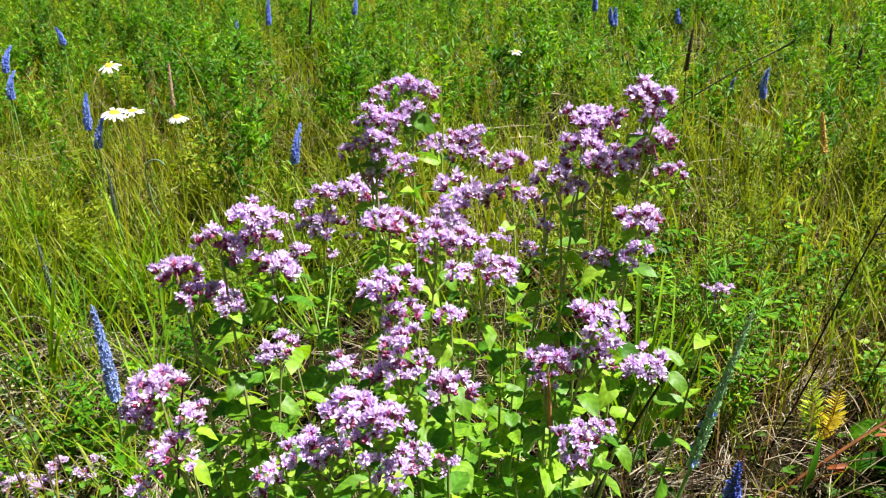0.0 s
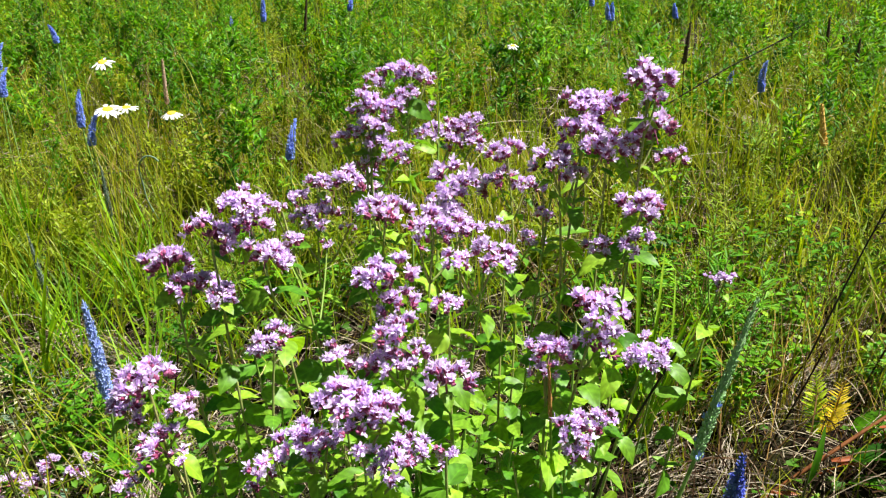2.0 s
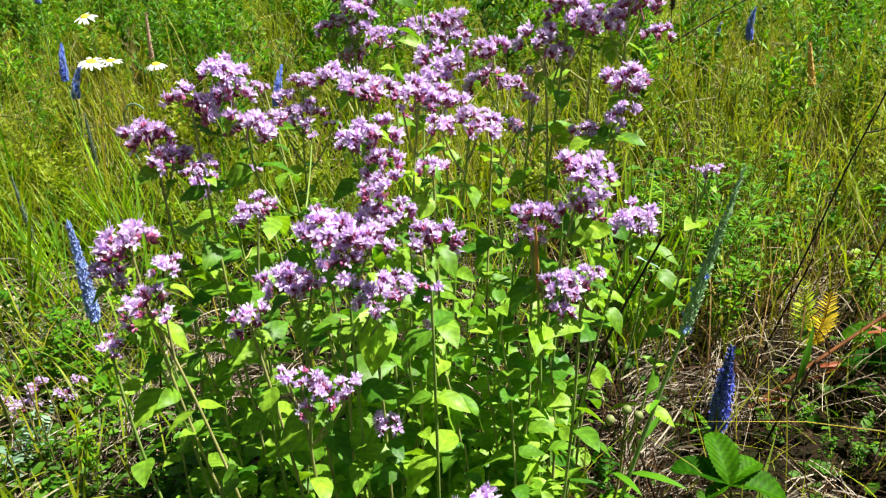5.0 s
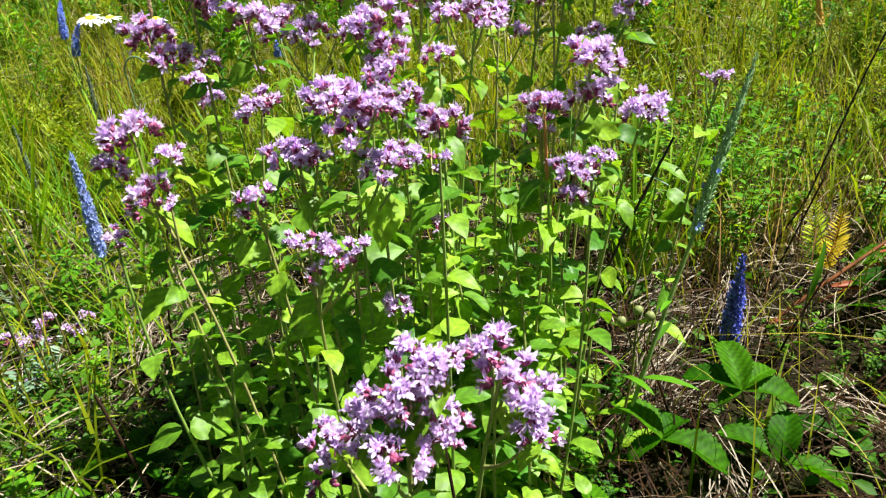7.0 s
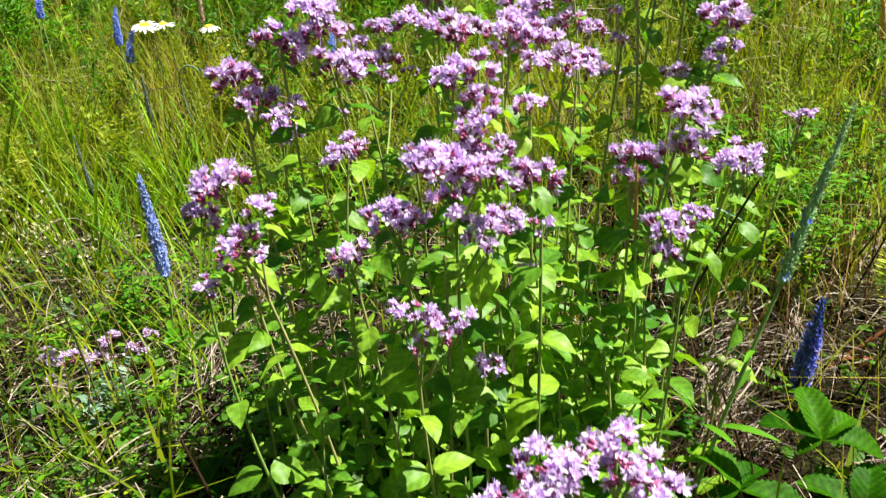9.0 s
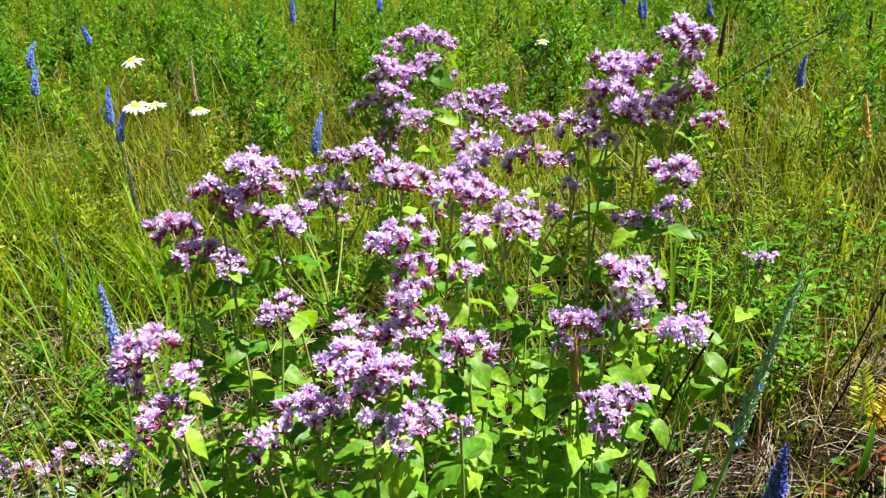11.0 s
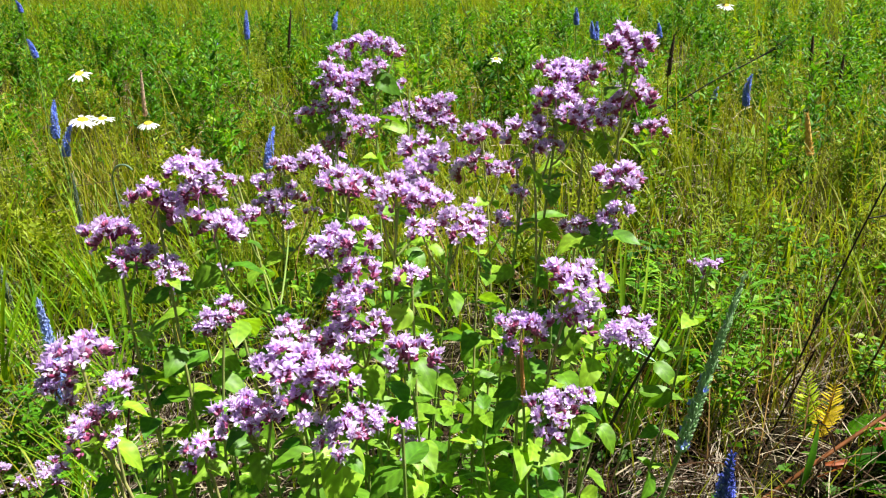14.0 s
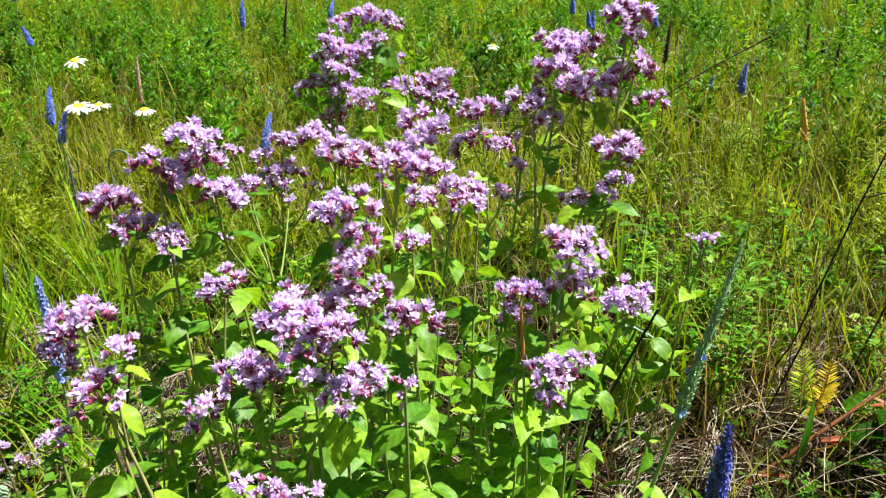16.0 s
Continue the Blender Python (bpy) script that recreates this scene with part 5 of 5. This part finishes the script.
def pinnate(base, tip, width, mat, name, label, pairs=11, category="leaf"):
    """A feather-shaped leaf: a midrib and pairs of narrow leaflets."""
    base, tip = Vector(base), Vector(tip)
    L = (tip - base).length
    t = thing(name, base.x, base.y, base.z, label, category)
    line = bend((0, 0, 0), tip - base, (0, -0.05 * L, 0), 8)
    part("midrib", tube("midrib", line, 0.0011, 0.0004, mat, 5), t)
    leaflet = leaf_mesh("leaflet", mat, lambda s: 0.075 * (s + 0.05) ** 0.4 * (1 - s) ** 0.6 * 1.5, 0.2, 0.15, 6)
    way = (tip - base).normalized()
    out = way.cross(Vector((0, -1, 0.25))).normalized()
    for k in range(pairs):
        s = 0.08 + 0.9 * k / pairs
        z = width * (1 - abs(s - 0.4) * 1.15) * rnd.uniform(0.85, 1.1)
        i = min(int(s * 7), 6)
        p = Vector(line[i] + (line[i + 1] - line[i]) * (s * 7 - i))
        for c in (-1, 1):
            part("leaflet", leaflet, t, aim(out * c + way * 0.85 + Vector((0, rnd.gauss(0, 0.15), 0)), p, z, rnd.gauss(0.9 * c, 0.25)))
    return t


pinnate((0.437, 0.955, float(gz(0.437, 0.955))), (0.436, 0.928, 0.112), 0.024, M_FERNY, "feathery_leaf", "bright yellow feathery leaf growing from the ground", 19)
pinnate((0.428, 0.95, float(gz(0.428, 0.95))), (0.408, 0.938, 0.122), 0.022, M_FERNG, "feathery_leaf", "yellow-green feathery leaf growing from the ground", 24)
pinnate((0.40, 0.87, 0.03), (0.49, 0.88, 0.085), 0.013, M_RED, "rusty_leaf", "rusty red and orange feathery leaf on the ground", 10)
pinnate((0.455, 0.90, 0.02), (0.50, 0.905, 0.095), 0.015, M_RED, "rusty_leaf", "rusty red and orange feathery leaf on the ground", 10)
for k in range(7):
    a = k * 0.9 + 0.2
    x, y = -0.60 + 0.02 * math.cos(a), 1.04 + 0.02 * math.sin(a)
    pinnate((x, y, float(gz(x, y))), (x + 0.045 * math.cos(a), y + 0.04 * math.sin(a), float(gz(x, y)) + 0.055), 0.014, M_GREY, "yarrow_leaf", "grey-green feathery leaf close to the ground", 9)
for k in range(5):
    a = k * 1.3
    x, y = -0.40 + 0.02 * math.cos(a), 0.60 + 0.02 * math.sin(a)
    pinnate((x, y, float(gz(x, y))), (x + 0.04 * math.cos(a), y + 0.04 * math.sin(a), float(gz(x, y)) + 0.04), 0.012, M_GREY, "yarrow_leaf", "grey-green feathery leaf close to the ground", 9)

# ---- toothed leaves on the ground ----
TOOTHED = leaf_mesh("leaflet", M_BERRY, lambda s: 0.30 * 2.0 * (s + 0.02) ** 0.75 * (1.0 - s) ** 0.42 * 0.92 + 0.002, 1.35, 0.42, 27, teeth=2.2, wave=0.10, rib=0.05)


def berry(x, y, z, leaves, label="wild strawberry leaves with toothed edges on a short stalk"):
    """Leaves (heading, rise, length) spreading from one point z up a stalk."""
    g = float(gz(x, y))
    t = thing("strawberry_plant", x, y, g, label, "plant", "strawberry plants")
    top = Vector((0, 0, z - g))
    part("stalk", tube("stalk", bend((0.01, 0.012, 0), top, (0.004, 0, 0), 6), 0.0014, 0.0011, M_HERBSTEM), t)
    for a, rise, L in leaves:
        d = Vector((math.cos(radians(a)), math.sin(radians(a)), rise))
        part("leaflet", TOOTHED, t, aim(d, top, L, rnd.gauss(0, 0.2)))


berry(0.245, 0.650, 0.070, ((160, 0.45, 0.046), (100, 1.2, 0.046), (35, 0.6, 0.038), (-10, 0.15, 0.048), (205, 0.0, 0.022)))
berry(0.172, 0.606, 0.056, ((140, 0.9, 0.046), (-25, 0.1, 0.054), (200, -0.1, 0.030), (50, 0.35, 0.036)))
berry(0.265, 0.602, 0.034, ((150, 0.75, 0.050), (70, 1.5, 0.044), (-15, 0.1, 0.052)))
berry(0.33, 0.66, 0.02, ((170, 0.3, 0.035), (40, 0.3, 0.04), (-60, 0.2, 0.04)))
berry(0.52, 0.92, 0.05, ((170, 0.3, 0.06), (60, 0.4, 0.055), (-40, 0.2, 0.06)))
berry(0.478, 0.852, 0.060, ((170, 0.3, 0.050), (60, 0.6, 0.046), (-50, 0.2, 0.052)))
berry(0.462, 0.825, 0.035, ((150, 0.5, 0.046), (20, 0.4, 0.050), (-80, 0.1, 0.044)))
berry(0.505, 0.87, 0.085, ((190, 0.2, 0.046), (80, 0.6, 0.046), (-30, 0.2, 0.050)))
berry(0.11, 0.52, 0.05, ((200, 0.4, 0.045), (90, 0.5, 0.04), (-30, 0.2, 0.04)))
berry(-0.26, 0.62, 0.03, ((200, 0.3, 0.04), (90, 0.4, 0.04), (-30, 0.2, 0.04)))
berry(-0.31, 0.56, 0.02, ((160, 0.3, 0.034), (50, 0.4, 0.036), (-70, 0.2, 0.04)))
berry(-0.18, 0.56, 0.04, ((160, 0.3, 0.04), (50, 0.4, 0.036), (-70, 0.2, 0.04)))


def straw_sheaf(x, y, n, a0, label="bundle of pale dry grass lying on the ground"):
    """A fan of long dry blades bent over to the ground."""
    t = thing("dry_grass_tuft", x, y, float(gz(x, y)), label, "dry grass", "dry grass bundles")
    for k in range(n):
        a = radians(a0 + rnd.gauss(0, 28))
        L = rnd.uniform(0.07, 0.14)
        d = Vector((math.cos(a), math.sin(a), rnd.uniform(0.25, 0.75)))
        part("blade", DRYBLADE, t, aim(d, (rnd.gauss(0, 0.008), rnd.gauss(0, 0.008), 0), L, rnd.uniform(-1, 1)))


DRYBLADE = leaf_mesh("blade", M_STRAWTUFT, lambda s: 0.0036 * (1 - s) ** 0.5 + 0.0007, 0.4, 0.6, 9)
straw_sheaf(0.225, 0.75, 12, 225)
straw_sheaf(0.25, 0.715, 6, 195)
straw_sheaf(0.235, 0.80, 9, 200)
straw_sheaf(0.205, 0.84, 10, 235)
straw_sheaf(0.30, 0.71, 5, 320)
straw_sheaf(-0.33, 0.86, 16, 250)
straw_sheaf(-0.40, 0.80, 14, 300)
straw_sheaf(-0.36, 0.66, 12, 210)
straw_sheaf(0.02, 0.80, 12, 90)


# ---- bare stems and twigs ----
def bare(points, label, name="bare_stem", r0=0.0017, r1=0.0010, mat=M_DEAD, side=()):
    """A bare stem through places, with side twigs (from share, to place)."""
    o = Vector(points[0])
    t = thing(name, o.x, o.y, o.z, label, "dry plant")
    P = np.array([Vector(p) - o for p in points])
    s = np.linspace(0, len(P) - 1, 6 * len(P))
    line = np.stack([np.interp(s, np.arange(len(P)), P[:, k]) for k in range(3)], -1)
    part("stem", tube("stem", line, r0, r1, mat, 6), t)
    for share, to in side:
        part("twig", tube("twig", bend(line[int(share * (len(line) - 1))], Vector(to) - o, (0, 0, -0.004), 6), r1, r1 * 0.5, mat, 5), t)


bare([(0.385, 1.005, float(gz(0.385, 1.005))), (0.425, 1.0, 0.095), (0.465, 1.0, 0.24), (0.515, 1.0, 0.40)], "dark thin leaning dead stem", r0=0.0014, r1=0.0009, mat=M_TWIG, side=((0.75, (0.53, 0.99, 0.30)),))
bare([(0.465, 1.0, float(gz(0.465, 1.0))), (0.49, 1.0, 0.03), (0.535, 1.0, 0.18), (0.56, 1.0, 0.26)], "dark thin leaning dead stem", r0=0.0016, mat=M_TWIG)
bare([(0.105, 0.71, float(gz(0.105, 0.71))), (0.135, 0.71, 0.138), (0.165, 0.71, 0.215), (0.188, 0.71, 0.268)], "dark bare twig beside the oregano", r0=0.0015, mat=M_TWIG)
bare([(0.45, 2.1, float(gz(0.45, 2.1))), (0.47, 2.1, 0.19), (0.62, 2.1, 0.287), (0.76, 2.1, 0.362)], "dark bare twig slanting through the grass", r0=0.0022, r1=0.0014, mat=M_TWIG, side=((0.9, (0.80, 2.1, 0.40)),))
bare([(0.335, 0.855, float(gz(0.335, 0.855))), (0.40, 0.87, 0.05), (0.49, 0.90, 0.10), (0.53, 0.91, 0.12)], "thick rusty brown trailing stem over the straw", r0=0.0026, r1=0.0018, mat=M_RUSTSTEM)
REDBLADE = leaf_mesh("leaf", M_RED, lambda s: 0.12 * (s + 0.05) ** 0.4 * (1 - s) ** 0.5 + 0.002, 0.4, 0.25, 9)
for x, y, z, d, L in ((0.408, 0.865, 0.052, (1, -0.1, 0.28), 0.038), (0.412, 0.866, 0.050, (1, -0.25, 0.12), 0.03), (0.345, 0.853, 0.016, (1, -0.2, 0.25), 0.032), (0.462, 0.885, 0.082, (1, -0.2, 0.3), 0.035), (0.468, 0.89, 0.088, (0.9, -0.4, -0.2), 0.03), (0.352, 0.85, 0.01, (1, -0.3, 0.1), 0.026)):
    t = thing("rusty_leaf", x, y, z, "narrow red and orange leaf along the trailing stem", "leaf")
    part("leaf", REDBLADE, t, aim(d, (0, 0, 0), L, rnd.gauss(0.6, 0.4)))
seedhead((0.077, 0.598, 0.320), (0.080, 0.604, 0.272), M_RUST, "orange-brown dry seed stalk standing in the oregano", 0.0022)
bare([(0.10, 0.86, float(gz(0.10, 0.86))), (0.20, 0.858, 0.16), (0.208, 0.858, 0.182)], "thin green leaf stalk", r0=0.001, mat=M_HERBSTEM)
bare([(-0.60, 1.62, float(gz(-0.60, 1.62))), (-0.655, 1.6, 0.10)] + [(-0.638 - 0.024 * math.cos(k * 0.35), 1.6, 0.165 + 0.03 * math.sin(k * 0.35)) for k in range(8)], "pale grey nodding dry stalk", r0=0.0014, r1=0.002, mat=M_GREY)
for x0, y0, h, lx in ((-0.16, 0.5, 0.17, -0.05), (0.03, 0.45, 0.2, -0.02), (-0.30, 0.80, 0.2, 0.03), (0.36, 0.92, 0.15, 0.05), (0.30, 0.75, 0.12, 0.05), (0.2, 0.66, 0.1, -0.03), (-0.1, 0.8, 0.2, 0.02)):
    bare([(x0, y0, float(gz(x0, y0))), (x0 + lx * 0.4, y0, h * 0.5), (x0 + lx, y0 + 0.01, h)], "thin brown dry stalk", r0=0.0013)

def cream(x, y, z):
    """A loose head of tiny cream flowers on a thin stem."""
    g = float(gz(x, y))
    t = thing("bedstraw", x, y, g, "thin stem with a loose head of tiny cream flowers", "wildflower", "cream bedstraw stems")
    part("stem", tube("stem", bend((0.02, 0.02, 0), (0, 0, z - g), (0.01, 0, 0), 7), 0.0009, 0.0006, M_HERBSTEM, 5), t)
    r = np.random.default_rng(rnd.randrange(9999))
    fv, fq, nf = [], [], 0
    for k in range(22):
        way = r.normal(size=3) + np.array([0, 0, 0.8])
        V, Q = floret_data(r.normal(size=3) * np.array([0.013, 0.013, 0.018]) + np.array([0, 0, z - g - 0.01]), way, 0.0036, r)
        fv.append(np.array(V)), fq.append(np.array(Q) + nf)
        nf += len(V)
    part("bloom", quick_mesh("bloom", np.concatenate(fv), np.concatenate(fq), M_CREAM, False), t)["kind"] = "stuff"


for x, y, z in ((-0.414, 0.732, 0.235), (-0.43, 0.74, 0.215), (-0.445, 0.73, 0.24), (-0.40, 0.74, 0.205), (-0.455, 0.745, 0.225)):
    cream(x, y, z)
pale = thing("pale_leaf", 0.208, 0.858, 0.183, "small pale whitish-green upturned leaf", "leaf")
part("leaf", leaf_mesh("leaf", M_PALE, ovate(0.4), 0.3, 0.1), pale, aim((0.9, -0.6, -0.15), (-0.01, 0, 0.003), 0.030, -0.3))


def buds(x, y, z):
    g = float(gz(x, y))
    t = thing("budding_plant", x, y, g, "thin green stem with three round pale green buds", "wildflower")
    top = Vector((0, 0, z - g - 0.03))
    part("stem", tube("stem", bend((-0.03, -0.01, 0), top, (0.008, 0, 0), 8), 0.0012, 0.001, M_HERBSTEM), t)
    a = np.linspace(-1, 1, 9)
    V, Q = tube_data(np.stack([0 * a, 0 * a, a * 1.1], -1), np.sqrt(np.maximum(1 - a * a, 0.02)), 10)
    ball = quick_mesh("bud", V, Q, M_BUDGREEN)
    for dx, dz in ((-0.011, 0.022), (0.001, 0.031), (0.010, 0.026)):
        p = top + Vector((dx, 0, dz))
        part("bud", ball, t, Matrix.Translation(p) @ Matrix.Diagonal((0.0037, 0.0037, 0.0037, 1)))
        part("stalk", tube("stalk", bend(top, p, (0, 0, -0.002), 5), 0.0008, 0.0006, M_HERBSTEM, 5), t)
    for k in range(6):
        part("leaf", NARROW[0], t, aim((math.cos(k * 2.3), math.sin(k * 2.3), 0.4), Vector((-0.03, -0.01, 0)).lerp(top, 0.2 + 0.12 * k), 0.034))


buds(0.150, 0.624, 0.160)
for x, y, z in ((0.115, 0.60, 0.4), (0.13, 0.57, 0.34), (0.15, 0.70, 0.5), (0.40, 0.74, 0.3), (0.37, 0.80, 0.32)):
    herb(x, y, z, LOW[int(x * 1000) % 3], "small_herb", "small dark green herb in the straw")
for k in range(5):
    herb(rnd.uniform(0.3, 0.5), rnd.uniform(0.56, 0.86), rnd.uniform(0.14, 0.26), rnd.choice(LOW), "small_herb", "small dark green herb in the straw")
for k in range(30):
    herb(rnd.uniform(-0.46, -0.08), rnd.uniform(0.46, 0.76), rnd.uniform(0.3, 0.6), rnd.choice(LOW), "small_herb", "small dark green herb in the straw")
# Unseen herbs added right of the view, to shade the ground beside the oregano.
for x, y, z in ((0.50, 0.50, 0.75), (0.53, 0.57, 0.8), (0.49, 0.62, 0.7), (0.56, 0.66, 0.8), (0.51, 0.72, 0.7), (0.58, 0.52, 0.85), (0.60, 0.74, 0.8), (0.46, 0.44, 0.7)):
    herb(x, y, z, BUSHY[int(x * 100) % 4], "bushy_herb", "bushy dark green meadow herb with small oval leaves")
SILVER = [herb_meshes(262 + k, 0.10, 6, 0.020, 0.2, M_GREY, 0.006, (-0.1, 0.9)) for k in range(2)]
for x, y, z in ((-0.415, 0.765, 0.95), (-0.425, 0.775, 0.8), (-0.355, 0.60, 0.5), (-0.37, 0.62, 0.4)):
    herb(x, y, z, SILVER[int(z * 10) % 2], "silvery_herb", "small pale grey-green herb beside the oregano")
for x, y, z in ((0.30, 1.02, 0.8), (0.36, 1.1, 0.9), (0.26, 1.08, 0.85), (0.45, 1.16, 0.9), (0.54, 1.06, 0.8), (0.40, 1.26, 1.0), (0.55, 1.3, 1.0), (0.30, 1.3, 1.1), (0.64, 1.2, 0.9), (0.48, 1.4, 1.1), (0.22, 0.98, 0.9), (0.27, 1.17, 1.0), (0.34, 0.97, 0.8), (0.50, 1.24, 1.0), (0.58, 1.44, 1.1), (0.36, 1.42, 1.1), (0.68, 1.36, 1.0), (0.44, 1.06, 0.8), (0.60, 1.0, 0.8), (0.20, 1.25, 1.0)):
    herb(x, y, z, LOW[int(x * 100) % 3], "low_herb", "low leafy green herb among the grass")
FEATHER = [herb_meshes(270 + k, 0.20, 9, 0.036, 0.055, M_FEATHER, 0.0034, (0.0, 1.0)) for k in range(2)]
herb(0.345, 1.10, 1.0, FEATHER[0], "feathery_herb", "feathery light green herb with fine narrow leaves")
herb(0.30, 1.13, 0.85, FEATHER[1], "feathery_herb", "feathery light green herb with fine narrow leaves")
herb(0.385, 1.08, 0.85, FEATHER[1], "feathery_herb", "feathery light green herb with fine narrow leaves")
lance = thing("lance_leaf", 0.352, 0.80, float(gz(0.352, 0.80)), "single upright lance-shaped green leaf", "leaf")
part("stalk", tube("stalk", bend((0, 0, 0), (0.003, 0, 0.085), (0, 0, 0), 5), 0.0012, 0.001, M_HERBSTEM), lance)
part("leaf", NARROW[0], lance, aim((0.25, 0, 1), (0.003, 0, 0.07), 0.062, 1.5) @ Matrix.Diagonal((1, 0.6, 1, 1)))


# ---- low leaves over the straw ----
def leaf_litter(name, n, x0, x1, y0, y1, mat, label, size, lift, keep, category):
    b = scatter(n, x0, x1, y0, y1, keep)
    n = len(b)
    a, el = rng.uniform(0, 6.283, n), rng.normal(0.15, 0.35, n)
    b[:, 2] += 0.006 + lift * rng.random(n)
    d = np.stack([np.cos(a) * np.cos(el), np.sin(a) * np.cos(el), np.sin(el)], -1)
    s = np.stack([-np.sin(a), np.cos(a), rng.normal(0, 0.35, n)], -1)
    u = np.cross(d, s)
    L = rng.uniform(*size, n)[:, None]
    W = L * rng.uniform(0.2, 0.36, n)[:, None]
    V = np.stack([b, b + d * L * 0.35 + s * W + u * W * 0.3, b + d * L * 0.4, b + d * L * 0.35 - s * W + u * W * 0.3, b + d * L * 0.75 + s * W * 0.75 + u * W * 0.2, b + d * L * 0.75 - s * W * 0.75 + u * W * 0.2, b + d * L - u * L * 0.12], 1)
    T = np.array([(0, 2, 1), (0, 3, 2), (1, 2, 4), (2, 3, 5), (2, 6, 4), (2, 5, 6)])
    return stuff(name, V.reshape(-1, 3), (np.arange(n)[:, None, None] * 7 + T[None]).reshape(-1, 3), mat, label, category)


leaf_litter("low_leaves", 26000, -1.6, 1.6, -0.1, 1.7, M_MOSS, "small green leaves of low plants over the straw", (0.008, 0.022), 0.035, lambda x, y: view_growth(x, y) * np.clip(0.08 + 0.9 * patch(x, y, 7, 0.7) ** 2 + 0.5 * (y < 0.8) * (x < 0.0), 0, 1) * np.where((x > 0.08) & (y < 0.85), 0.35, 1.0), "leaves")
leaf_litter("side_leaves", 900, -0.68, -0.28, 0.60, 1.0, M_MOSS, "small green leaves among the low oregano stems", (0.009, 0.022), 0.04, lambda x, y: 0.15 + 0.85 * patch(x, y, 13, 1.7), "leaves")
b = scatter(900, -0.72, -0.27, 0.58, 1.05, lambda x, y: 0.1 + 0.9 * patch(x, y, 11, 0.2) ** 1.5)
grass("side_grass", b, rng.uniform(0.03, 0.12, len(b)), rng.uniform(0.0014, 0.0036, len(b)), M_GRASS, "short green grass among the low oregano stems", 0.4, 0.5)
leaf_litter("clump_leaves", 600, -0.2, 0.09, 0.40, 0.72, M_MOSS, "green leaves low down between the oregano stems", (0.012, 0.026), 0.07, lambda x, y: 1 - 0.7 * (np.abs(x) > 0.15), "leaves")
leaf_litter("dry_leaves", 1500, -1.1, 1.1, 0.35, 1.7, M_DEAD, "curled brown dead leaves in the straw", (0.008, 0.02), 0.015, view_growth, "leaves")
